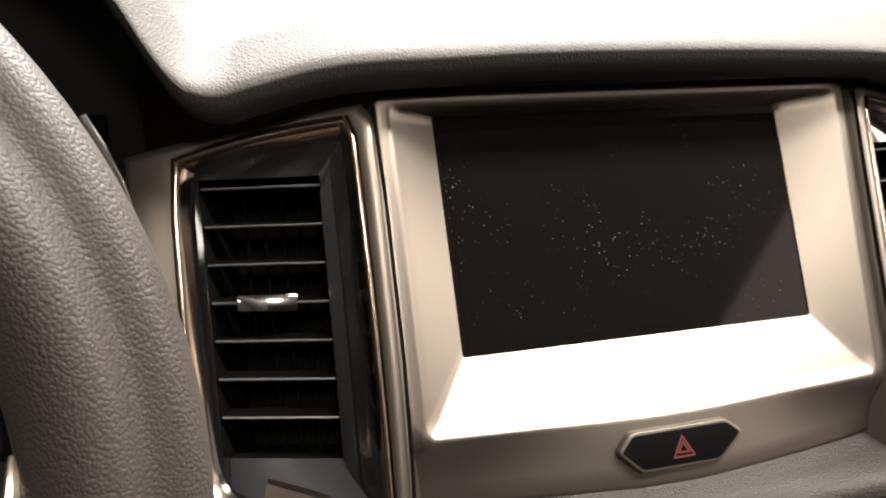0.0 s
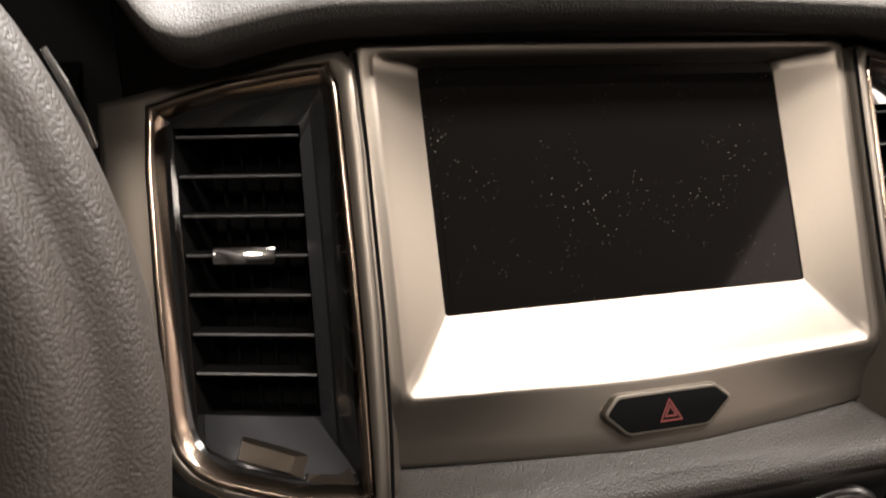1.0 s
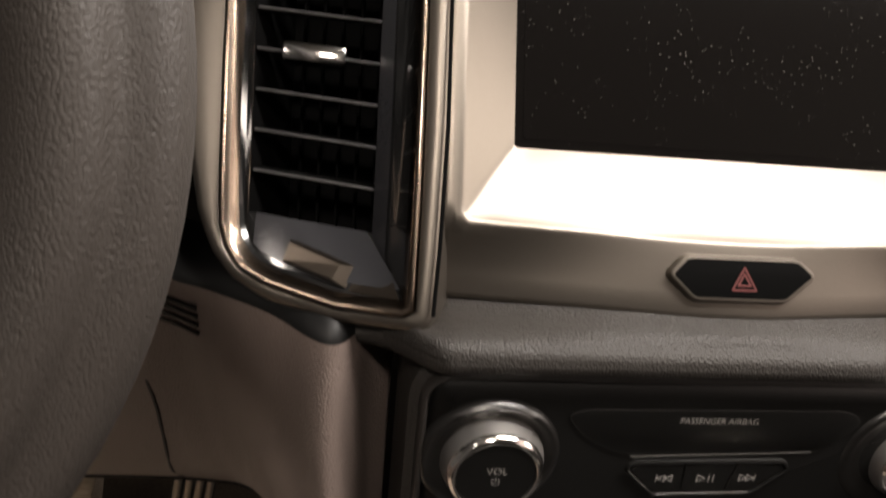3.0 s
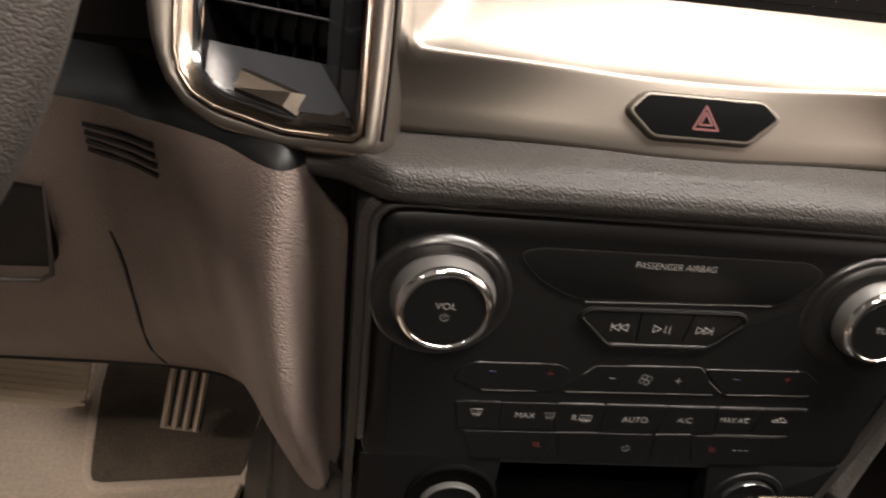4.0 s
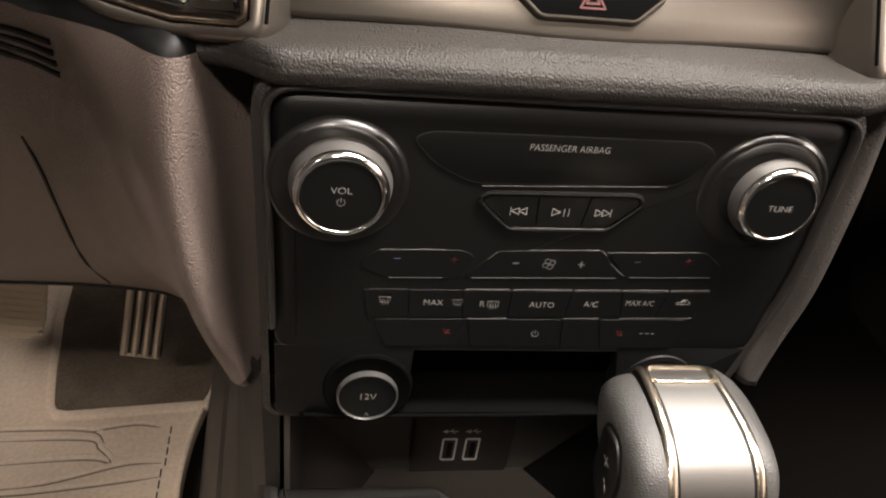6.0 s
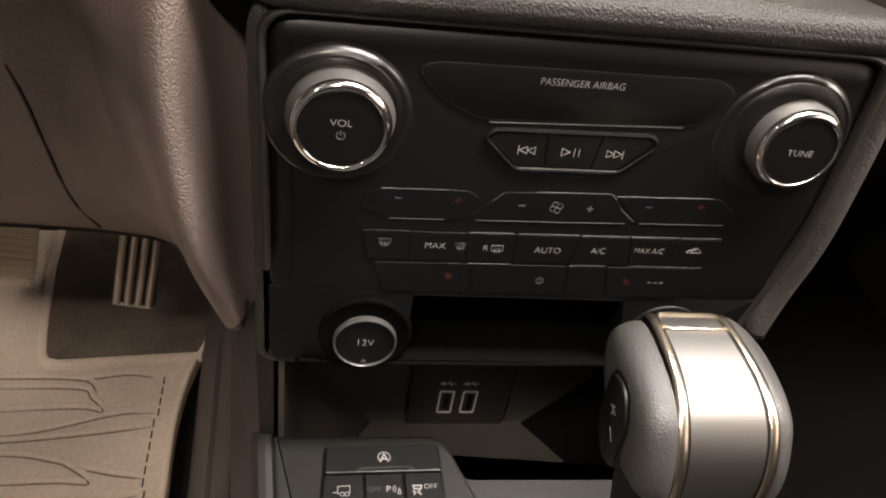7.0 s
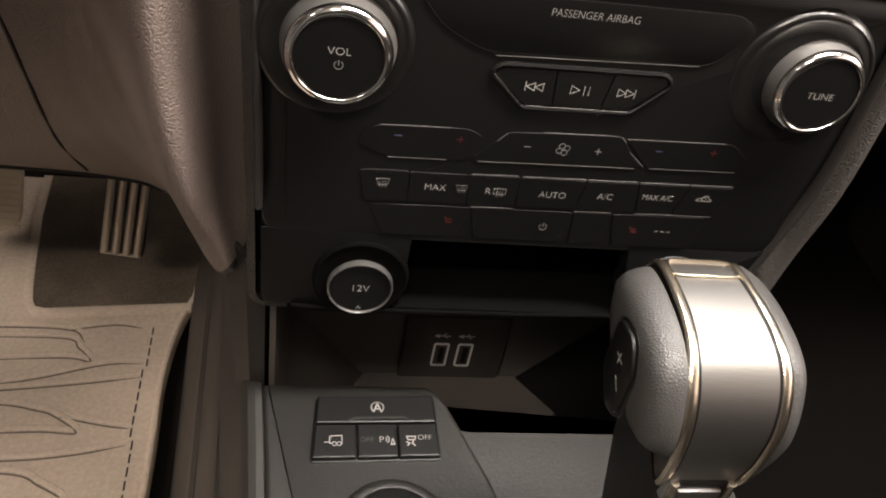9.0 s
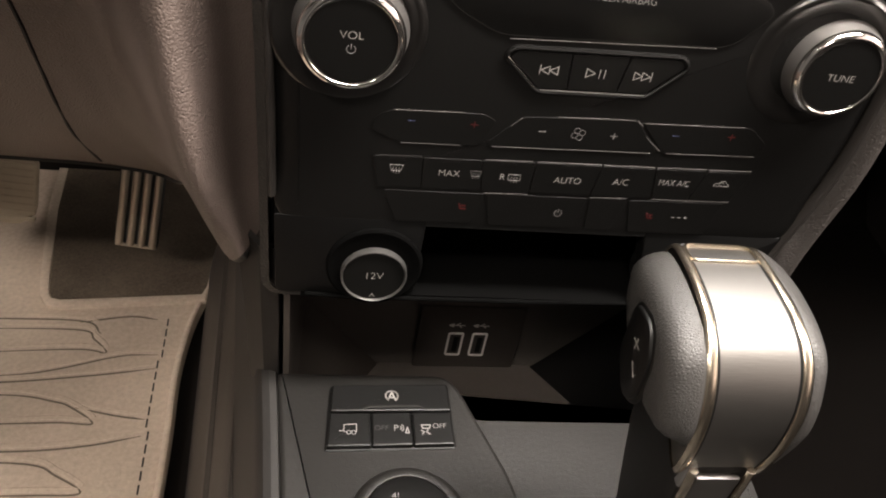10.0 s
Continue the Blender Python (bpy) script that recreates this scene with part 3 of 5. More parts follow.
GRID = [(-0.1974, 0.1253, 0.7415), (-0.1463, 0.1195, 0.7431), (-0.1464, 0.0607, 0.6347), (-0.1966, 0.0688, 0.6374)]


def round_trip(sides, n=16):
    out = []
    for s in sides:
        out += [tuple(p) for p in along(s, n, True)]
    return out


def air_vent(side):
    m = VENT if side < 0 else MIRROR @ VENT
    base = pose(side * 0.165, 0.09, 0.62)
    vent = thing("air_vent", base, "tall air vent in a satin silver housing with smoked chrome ring", "air vent", "vents beside the screen")
    ring, house = round_trip(SIDES), round_trip(HOUSE)
    inv = VENT.inverted()
    g = [inv @ Vector(p) for p in GRID]
    grid = []
    for i in range(4):
        grid += [g[i].lerp(g[(i + 1) % 4], k / 16) for k in range(16)]
    rings = [[(x, y, z) for x, y in r] for r, z in ((house, -0.040), (house, -0.0040), (inset(house, 0.0008), -0.0015), (inset(house, 0.0022), 0.0), (inset(house, 0.0045), 0.0004))]
    rings.append([(x, y, 0.0004) for x, y in mixring(inset(house, 0.0045), inset(ring, -0.0010), 0.75)])
    rings.append([(x, y, -0.0002) for x, y in inset(ring, -0.0006)])
    rings.append([(x, y, -0.0020) for x, y in inset(ring, -0.0004)])
    part("housing", fixed(loft(rings)), SATIN, vent, "satin champagne-silver housing", m=m, sharp=50)
    rings = [[(x, y, z) for x, y in inset(ring, d)] for d, z in ((0.0, -0.0015), (0.0004, 0.0004), (0.0012, 0.0010), (0.0024, 0.0006), (0.0040, -0.0012), (0.0056, -0.0036), (0.0062, -0.0046))]
    part("chrome_ring", fixed(loft(rings)), SMOKED_CHROME, vent, "smoked bronze chrome ring", m=m, sharp=60)
    inner = inset(ring, 0.0062)
    lip = inset(ring, 0.0078)
    rings = [[(x, y, -0.0046) for x, y in inner], [(x, y, -0.0064) for x, y in lip]]
    for t in (0.3, 0.65, 1.0):
        rings.append([Vector((x, y, -0.0064)).lerp(q, t) for (x, y), q in zip(lip, grid)])
    part("throat", fixed(loft([grid, [q + Vector((0, 0, -0.040)) for q in grid]], True, False, True)), VANE_BLACK, vent, "deep black throat", m=m)
    bm = fixed(loft(rings))
    part("bowl", bm, GLOSS_BLACK, vent, "black inner bowl", m=m, sharp=30)
    # grey lower ramp and inner cheek, a hair above the bowl
    for name, lo, hi, mat in (("ramp", 33, 47, VENT_GREY), ("cheek", 17, 32, VENT_GREY)):
        strip_rows = []
        for t in ((0.06, 0.5, 0.97) if name == "ramp" else (0.50, 0.75, 0.97)):
            row = []
            for k in range(lo, hi + 1):
                p = Vector((*lip[k], -0.0064)).lerp(grid[k], t)
                row.append(p + (Vector((0, 0.0007, 0.0005)) if name == "ramp" else Vector((-0.0007, 0, 0.0005))))
            strip_rows.append(row)
        part(name, fixed(loft(strip_rows, False)), mat, vent, "matt dark grey inner face", m=m)
    edge = [(x + 0.0004, y, 0.0) for x, y in HOUSE[1][1:]]
    part("gap_line", tube(edge, 0.0008, 6), VANE_BLACK, vent, "dark gap beside the surround", m=m)
    # louvre blades, each from the left edge of the grid to the right one
    for i in range(7):
        t = (0.7393 - i * 0.01487 - 0.6347) / (0.7431 - 0.6347)
        a, b = g[3].lerp(g[0], t), g[2].lerp(g[1], t)
        rows = []
        for dz, dy, th in ((-0.0008, 0.0, 0.00055), (-0.004, 0.0009, 0.0008), (-0.012, 0.0026, 0.0007)):
            rows.append([a + Vector((0.0008, dy + th, dz)), b + Vector((-0.0008, dy + th, dz)), b + Vector((-0.0008, dy - th, dz)), a + Vector((0.0008, dy - th, dz))])
        blade = part("louvre_blade", fixed(loft(rows, True, True, True)), VANE_BLACK, vent, m=m)
        # a lighter bead puts the glint of the blade's front edge into colour
        part("front_edge", tube([a + Vector((0.001, 0.0003, -0.0004)), b + Vector((-0.001, 0.0003, -0.0004))], 0.00055, 6), BLADE_GLINT, blade, "lighter front edge bead for the glint", m=m)
    for i in range(5):
        a, b = g[0].lerp(g[1], 0.18 + 0.16 * i), g[3].lerp(g[2], 0.18 + 0.16 * i)
        bm = bmesh.new()
        q = [a + Vector((-0.0005, 0, -0.027)), a + Vector((0.0005, 0, -0.027)), b + Vector((0.0005, 0, -0.027)), b + Vector((-0.0005, 0, -0.027))]
        loft([q, [p + Vector((0, 0, -0.002)) for p in q]], True, True, True, bm)
        part("vane", fixed(bm), VANE_BLACK, vent, m=m)
    # sliding tab on the middle blade
    t = (0.7393 - 3 * 0.01487 - 0.6347) / (0.7431 - 0.6347)
    a, b = g[3].lerp(g[0], t), g[2].lerp(g[1], t)
    p, q = a.lerp(b, 0.23), a.lerp(b, 0.73)
    bm = box(0, (q - p).length, -0.0040, 0.0036, -0.004, 0.0060, 0.0014)
    turn = Vector((1, 0, 0)).rotation_difference(q - p).to_matrix().to_4x4()
    bm.transform(Matrix.Translation(p) @ turn)
    part("tab", bm, DARK_CHROME, vent, "chromed sliding tab", m=m)
    # faceted satin tab in the lower bowl, and the bright ledge beside it
    if side < 0:
        def bowl_z(x, y):
            return -0.0062 + (y - 0.002) / 0.028 * (-0.0122 - (x + 0.0184) * 0.275)

        low = [(-0.0525, 0.0130), (-0.0250, 0.0036), (-0.0215, 0.0122), (-0.0495, 0.0228)]
        top = [(-0.0508, 0.0140), (-0.0300, 0.0070), (-0.0275, 0.0128), (-0.0488, 0.0210)]
        rings = [[(x, y, bowl_z(x, y) - 0.001) for x, y in low], [(x, y, bowl_z(x, y) + 0.0008) for x, y in low], [(x, y, bowl_z(x, y) + 0.0042) for x, y in top]]
        part("tab_wedge", fixed(loft(rings, True, True, True)), FILM, vent, "faceted satin champagne tab", m=m, sharp=20)
        ledge = [(-0.0240, 0.0022), (-0.0025, -0.0002), (-0.0078, 0.0098), (-0.0205, 0.0112)]
        rings = [[(x, y, bowl_z(x, y) + dz) for x, y in ledge] for dz in (-0.001, 0.0009)]
        part("lower_ledge", fixed(loft(rings, True, True, True)), FILM, vent, "bright satin ledge", m=m, sharp=20)
    return vent


air_vent(-1)
air_vent(1)


# ---- control panel ----
panel = thing("control_panel", PANEL, "satin black control panel with audio and climate keys", "control panel")
FACE = rounded([(-0.1245, 0.0365), (0.1245, 0.0365), (0.1225, -0.050), (0.108, -0.106), (0.099, -0.134), (-0.1215, -0.134), (-0.1225, -0.050)], [0.013, 0.013, 0.02, 0.02, 0.004, 0.004, 0.03], 5)
k = max(i for i, p in enumerate(FACE) if p[1] < -0.125) + 1
EDGE_LINE = FACE[k:] + FACE[:k]
keep = [i for i, p in enumerate(EDGE_LINE) if p[1] > -0.1290]
rings = [[(*inset(EDGE_LINE, d)[i], z) for i in keep] for d, z in ((-0.0026, -0.010), (-0.0026, 0.0002), (-0.0021, 0.0012), (-0.0012, 0.0016), (-0.0002, 0.0012), (0.0006, 0.0), (0.0010, -0.003))]
part("side_trim", fixed(loft(rings, False)), EDGE_TRIM, panel, "thin grey edge trim")
# dark gap wall, also drawn for the flank's shaded turn towards the panel
part("edge_gap", fixed(loft([[(x, y, -0.003) for x, y in inset(FACE, -0.0028)], [(x, y, -0.0045) for x, y in inset(FACE, -0.0066)], [(x, y, -0.045) for x, y in inset(FACE, -0.0072)]])), LEATHER_STRIP, panel, "dark edge in the gap round the panel, also for the flank's shade")
FACE_UP = rounded([(-0.1245, 0.0365), (0.1245, 0.0365), (0.1225, -0.050), (0.1120, -0.0935), (-0.1220, -0.0935), (-0.1225, -0.050)], [0.013, 0.013, 0.02, 0.012, 0.012, 0.03], 5)
rings = [[(x, y, -0.010) for x, y in FACE_UP]] + [[(x, y, -z * min(max((y + 0.085) / 0.02, 0.15), 1.0)) for x, y in inset(FACE_UP, d)] for d, z in ((0.0, 0.0062), (0.0005, 0.0048), (0.0016, 0.0034), (0.0034, 0.0020), (0.0060, 0.0008), (0.0085, 0.0002), (0.0100, 0.0))]
part("face", fixed(loft(rings, True, False, True)), PANEL_BLACK, panel, sharp=60)
# cheeks blacker than the face, putting the shade low down into their colour
part("left_cheek", slab(rounded([(-0.1222, -0.0900), (-0.0565, -0.0900), (-0.0580, -0.1345), (-0.1215, -0.1345)], [0.001, 0.001, 0.004, 0.004], 4), -0.010, -0.0003, 0.0006), VENT_BLACK, panel)
part("right_cheek", slab(rounded([(0.0440, -0.0900), (0.1130, -0.0900), (0.1000, -0.1325), (0.0520, -0.1325)], [0.001, 0.001, 0.006, 0.004], 4), -0.010, -0.0003, 0.0006), VENT_BLACK, panel)
# slot walls near black, for the shade deep inside
part("slot_back", box(-0.110, 0.105, -0.134, -0.088, -0.060, -0.055), VANE_BLACK, panel)
part("slot_roof", box(-0.110, 0.105, -0.0925, -0.0895, -0.055, -0.0085), VANE_BLACK, panel)
part("lip", tube([(-0.108, -0.1345, 0.0005), (-0.09, -0.1355, 0.001), (0.0, -0.1352, 0.001), (0.08, -0.1330, 0.001), (0.094, -0.1310, 0.0005)], 0.0011, 8), VANE_BLACK, panel, "black lower lip")
part("shelf", box(-0.110, 0.100, -0.1375, -0.1345, -0.055, -0.0005), VANE_BLACK, panel)


def rotary_knob(x, y, words, symbol, h, k, shift, fade):
    m = PANEL @ pose(x, y, 0)
    knob = thing("rotary_knob", m, "round rotary knob with chromed rim and black cap marked %s" % words, "knob", "audio knobs")
    bm = lathe([(0.0296, -0.0010), (0.0293, 0.0006), (0.0284, 0.0026), (0.0270, 0.0036), (0.0256, 0.0030), (0.0243, 0.0016), (0.0230, 0.0005), (0.0200, 0.0003)], *shift, seg=72, cap=False)
    for v in bm.verts:
        # the ridge sinks into the face towards the bottom
        away = (v.co.x * fade[0] + v.co.y * fade[1]) / 0.028
        v.co.z *= max(0.08, 0.5 + 0.55 * max(-1.0, min(1.0, away + 0.1)))
    part("collar", bm, COLLAR, knob, "raised satin black collar", sharp=60)
    part("barrel", lathe([(0.0216 * k, -0.001), (0.0214 * k, 0.0008), (0.0200 * k, h - 0.0042), (0.0197 * k, h - 0.0030)], seg=64, cap=False), KNOB_SATIN, knob, "satin silver barrel", sharp=60)
    part("rim", lathe([(0.0197 * k, h - 0.0030), (0.0193 * k, h - 0.0018), (0.0186 * k, h - 0.0008), (0.0177 * k, h - 0.0002), (0.0169 * k, h), (0.0164 * k, h - 0.0004), (0.0163 * k, h - 0.0014)], seg=96, cap=False), KNOB_CHROME, knob, "polished chrome rim", sharp=60)
    part("cap", lathe([(0.0164 * k, h - 0.003), (0.0162 * k, h - 0.0010), (0.0158 * k, h - 0.0006), (0.008, h - 0.0005)], seg=56), KEY_BLACK, knob, "flat black cap")
    lettering(words, 0.0042, 0.0, 0.0026 if symbol else -0.0006, h - 0.0005, knob, WHITE_PRINT, squeeze=1.08)
    if symbol:
        strokes([arc(0, -0.0026, 0.0016, 125, 415, 16), [(0, -0.0006), (0, -0.0025)]], 0.0003, h - 0.0005, knob, GREY_PRINT, name="power_symbol")
    return knob


rotary_knob(-0.0948, -0.0036, "VOL", True, 0.0112, 1.0, (-0.0014, 0.0011), (0.0, 1.0))
rotary_knob(0.0957, -0.0027, "TUNE", False, 0.0088, 0.95, (-0.0062, 0.0028), (0.6, 0.8))

# display strip
STRIP = rounded([(-0.0600, 0.0222), (0.0555, 0.0232), (0.0640, 0.0172), (0.0500, 0.0020), (-0.0405, -0.0005), (-0.0575, 0.0080), (-0.0668, 0.0190)], 0.006, 5)
part("display_strip", slab(STRIP, -0.001, 0.0006, 0.0002), PANEL_BLACK, panel, "smooth black indicator strip")
part("strip_edge", tube([(x, y, 0.0004) for x, y in STRIP + STRIP[:1]], 0.00022, 5), PLASTIC_GREY, panel)
lettering("PASSENGER AIRBAG", 0.0043, -0.0015, 0.0172, 0.0006, panel, WHITE_PRINT, squeeze=0.90, slant=0.05)
part("strip_line", tube([(-0.036, -0.0018, 0.0004), (0.045, 0.0012, 0.0004)], 0.00022, 5), GLINT_LINE, panel)

# media keys in their raised frame
MEDIA = rounded([(-0.0330, -0.0052), (0.0335, -0.0040), (0.0365, -0.0078), (0.0225, -0.0212), (-0.0215, -0.0222), (-0.0362, -0.0085)], 0.0025, 4)
outer = inset(MEDIA, -0.0016)
part("media_frame", fixed(loft([[(x, y, z) for x, y in r] for r, z in ((outer, -0.001), (inset(outer, 0.0004), 0.0011), (inset(outer, 0.0012), 0.0015), (inset(outer, 0.0018), 0.0011), (inset(outer, 0.0020), 0.0))])), KEY_BLACK, panel, "raised satin frame round the media keys")
part("media_line", tube([(-0.0205, -0.0216, 0.0013), (0.0215, -0.0208, 0.0013)], 0.00024, 6), GLINT_LINE, panel, "thin bright line")
part("media_line", tube([(-0.0355, -0.0086, 0.0013), (-0.0225, -0.0212, 0.0013)], 0.0003, 6), CHROME, panel, "thin bright line")
MEDIA_KEYS = [[(-0.0322, -0.0062), (-0.0112, -0.0058), (-0.0102, -0.0208), (-0.0212, -0.0212), (-0.0345, -0.0086)],
        [(-0.0106, -0.0058), (0.0120, -0.0053), (0.0098, -0.0203), (-0.0096, -0.0208)],
        [(0.0126, -0.0053), (0.0325, -0.0050), (0.0350, -0.0080), (0.0216, -0.0202), (0.0104, -0.0203)]]
for k in MEDIA_KEYS:
    part("media_key", slab(rounded(k, 0.0008, 2), -0.001, 0.0010, 0.0002), KEY_BLACK, panel, sharp=12)


def tri(x, y, s, d):
    return [(x - d * s, y + s), (x + d * s, y), (x - d * s, y - s), (x - d * s, y + s)]


strokes([[(-0.0222, -0.0112), (-0.0222, -0.0150)], tri(-0.0202, -0.0131, 0.0017, -1), tri(-0.0168, -0.0131, 0.0017, -1)], 0.0003, 0.0010, panel, WHITE_PRINT, name="skip_back_symbol")
strokes([tri(-0.0020, -0.0130, 0.0018, 1), [(0.0016, -0.0112), (0.0016, -0.0149)], [(0.0036, -0.0112), (0.0036, -0.0149)]], 0.0003, 0.0010, panel, WHITE_PRINT, name="play_pause_symbol")
strokes([tri(0.0172, -0.0127, 0.0017, 1), tri(0.0205, -0.0127, 0.0017, 1), [(0.0226, -0.0108), (0.0226, -0.0146)]], 0.0003, 0.0010, panel, WHITE_PRINT, name="skip_on_symbol")

# temperature and fan rockers
ROCKERS = [("temperature_rocker", [(-0.0775, -0.0355), (-0.0405, -0.0345), (-0.0345, -0.0375), (-0.0400, -0.0495), (-0.0720, -0.0500), (-0.0845, -0.0450), (-0.0835, -0.0390)]),
           ("fan_rocker", [(-0.0245, -0.0345), (0.0235, -0.0328), (0.0355, -0.0468), (0.0330, -0.0475), (-0.0355, -0.0492), (-0.0372, -0.0478)]),
           ("temperature_rocker", [(0.0262, -0.0338), (0.0735, -0.0326), (0.0828, -0.0400), (0.0800, -0.0462), (0.0395, -0.0472), (0.0365, -0.0455)])]
for name, o in ROCKERS:
    o = rounded(o, 0.0025, 4)
    part(name, slab(o, -0.001, 0.0004, 0.00015), KEY_BLACK, panel, sharp=12)
for x, y, mat in ((-0.0688, -0.0397, DIM_BLUE), (-0.0153, -0.0407, GREY_PRINT), (0.0416, -0.0385, DIM_BLUE)):
    strokes([[(x - 0.0013, y), (x + 0.0013, y)]], 0.0004, 0.0004, panel, mat, name="minus_sign")
for x, y, mat in ((-0.0435, -0.0397, DIM_RED), (0.0152, -0.0407, GREY_PRINT), (0.0659, -0.0374, RED_PRINT)):
    strokes([[(x - 0.0014, y), (x + 0.0014, y)], [(x, y - 0.0014), (x, y + 0.0014)]], 0.0004, 0.0004, panel, mat, name="plus_sign")
strokes([arc(0.0017 * math.cos(radians(a)), -0.0408 + 0.0017 * math.sin(radians(a)), 0.0013, 0, 360, 10) for a in (25, 115, 205, 295)], 0.00025, 0.0004, panel, GREY_PRINT, name="fan_symbol")
# key edges drawn pale where they would catch a glint
for a, b in (((-0.0765, -0.0353), (-0.0480, -0.0346)), ((0.0262, -0.0338), (0.0700, -0.0326)), ((-0.0345, -0.0494), (0.0330, -0.0478)), ((0.0400, -0.0474), (0.0790, -0.0464)), ((-0.0285, -0.0392), (-0.0245, -0.0350)), ((0.0235, -0.0328), (0.0262, -0.0355)), ((0.0290, -0.0400), (0.0368, -0.0465)), ((-0.0720, -0.0502), (-0.0480, -0.0497)), ((-0.0100, -0.0336), (0.0225, -0.0327))):
    part("edge_line", tube([(*a, 0.0003), (*b, 0.0003)], 0.0002, 5), GLINT_LINE, panel, "thin key edge with its glint in the colour")

# the row of seven climate keys and the lower row
EDGES = [(-0.0830, -0.0800), (-0.0622, -0.0615), (-0.0376, -0.0360), (-0.0146, -0.0148), (0.0145, 0.0124), (0.0382, 0.0405), (0.0616, 0.0575), (0.0822, 0.0775)]
for (t0, b0), (t1, b1) in zip(EDGES, EDGES[1:]):
    top = lambda x: -0.0567 + 0.020 * (x + 0.06) * 0.6
    o = [(t0 + 0.0003, top(t0)), (t1 - 0.0003, top(t1)), (b1 - 0.0003, top(b1) - 0.0152), (b0 + 0.0003, top(b0) - 0.0152)]
    part("climate_key", slab(rounded(o, 0.0008, 2), -0.001, 0.0005, 0.00015), KEY_BLACK, panel, sharp=12)
    mid = (t0 + t1) / 2
    part("indicator", slab([(mid - 0.0035, top(mid) - 0.0018), (mid + 0.0035, top(mid) - 0.0018), (mid + 0.0028, top(mid) - 0.0005), (mid - 0.0028, top(mid) - 0.0005)], 0.0004, 0.0006), PANEL_BLACK, panel)
LOWER = [(-0.0770, -0.0735, -0.0340), (-0.0330, -0.0325, 0.0120), (0.0130, 0.0115, 0.0300), (0.0310, 0.0320, 0.0750)]
for x0, b0, x1 in LOWER:
    o = [(x0, -0.0736 + 0.012 * (x0 + 0.06)), (x1, -0.0736 + 0.012 * (x1 + 0.06)), (x1 - 0.004, -0.0895), (b0 + 0.003, -0.0900)]
    part("climate_key", slab(rounded(o, 0.0015, 3), -0.001, 0.0004, 0.00015), KEY_BLACK, panel, sharp=12)
for words, x, y, s in (("MAX", -0.0505, -0.0638, 0.0046), ("R", -0.0277, -0.0641, 0.0046), ("AUTO", 0.0009, -0.0641, 0.0046), ("A/C", 0.0246, -0.0633, 0.0046), ("MAX A/C", 0.0486, -0.0622, 0.0043)):
    lettering(words, s, x, y, 0.0005, panel, WHITE_PRINT, squeeze=0.95 if words != "MAX A/C" else 0.82)


def demist(x, y, s, wind, mat):
    """Glass outline with three rising waves."""
    if wind:
        frame_line = [(x - s, y + 0.6 * s), (x + s, y + 0.6 * s), (x + 0.7 * s, y - 0.5 * s), (x - 0.7 * s, y - 0.5 * s), (x - s, y + 0.6 * s)]
    else:
        frame_line = [(x - s, y + 0.6 * s), (x + s, y + 0.6 * s), (x + s, y - 0.5 * s), (x - s, y - 0.5 * s), (x - s, y + 0.6 * s)]
    waves = [[(x + d, y - 1.0 * s), (x + d + 0.10 * s, y - 0.6 * s), (x + d - 0.08 * s, y - 0.2 * s), (x + d + 0.04 * s, y + 0.15 * s)] for d in (-0.45 * s, 0, 0.45 * s)]
    strokes([frame_line] + waves, 0.00014, 0.0005, panel, mat, name="demist_symbol")


demist(-0.0727, -0.0625, 0.0027, True, WHITE_PRINT)
demist(-0.0392, -0.0633, 0.0024, True, GREY_PRINT)
demist(-0.0225, -0.0640, 0.0026, False, WHITE_PRINT)
strokes([[(0.0668, -0.0622), (0.0672, -0.0610), (0.0690, -0.0608), (0.0700, -0.0596), (0.0716, -0.0596), (0.0728, -0.0610), (0.0737, -0.0614), (0.0737, -0.0622), (0.0668, -0.0622)], arc(0.0702, -0.0612, 0.0010, 0, 300, 8)], 0.00022, 0.0005, panel, WHITE_PRINT, name="recirculation_symbol")
strokes([arc(0.0006, -0.0815, 0.0017, 125, 415, 14), [(0.0006, -0.0793), (0.0006, -0.0813)]], 0.00028, 0.0004, panel, GREY_PRINT, name="power_symbol")
for x in (-0.0425, 0.0427):
    strokes([[(x - 0.0015, -0.0790), (x - 0.0006, -0.0816), (x + 0.0016, -0.0818)], [(x - 0.0002, -0.0800), (x + 0.0012, -0.0800)]], 0.0007, 0.0004, panel, DIM_RED, name="seat_symbol")
for i in range(3):
    strokes([[(0.0533 + 0.0030 * i, -0.0806), (0.0545 + 0.0030 * i, -0.0806)]], 0.0005, 0.0004, panel, GREY_PRINT, name="level_mark")
for x0, x1, y in ((-0.0340, -0.0150, -0.0730), (0.0128, 0.0300, -0.0722), (0.0405, 0.0770, -0.0714), (-0.080, -0.063, -0.0568), (-0.036, -0.016, -0.0560), (-0.0140, 0.0138, -0.0556), (0.0150, 0.0375, -0.0552), (0.0386, 0.0610, -0.0548), (0.0620, 0.0815, -0.0544)):
    part("edge_line", tube([(x0, y, 0.0003), (x1, y + 0.0005, 0.0003)], 0.0002, 5), GLINT_LINE if x0 > -0.04 else PLASTIC_GREY, panel, "thin key edge with its glint in the colour")

# ---- 12 volt socket ----
socket = thing("power_socket", PANEL @ pose(-0.0774, -0.1206, 0.0015), "round black 12V socket cap with thin chromed ring", "socket")
# a black ring above the face stands for the shade of a sunk pocket
part("mount", lathe([(0.0222, -0.003), (0.0217, -0.0004), (0.0207, 0.0002), (0.0196, -0.0002), (0.0180, -0.0008), (0.0160, -0.0010)], 0.0, 0.0035, seg=56, cap=True), VANE_BLACK, socket, "black ring in place of a sunk pocket's shade")
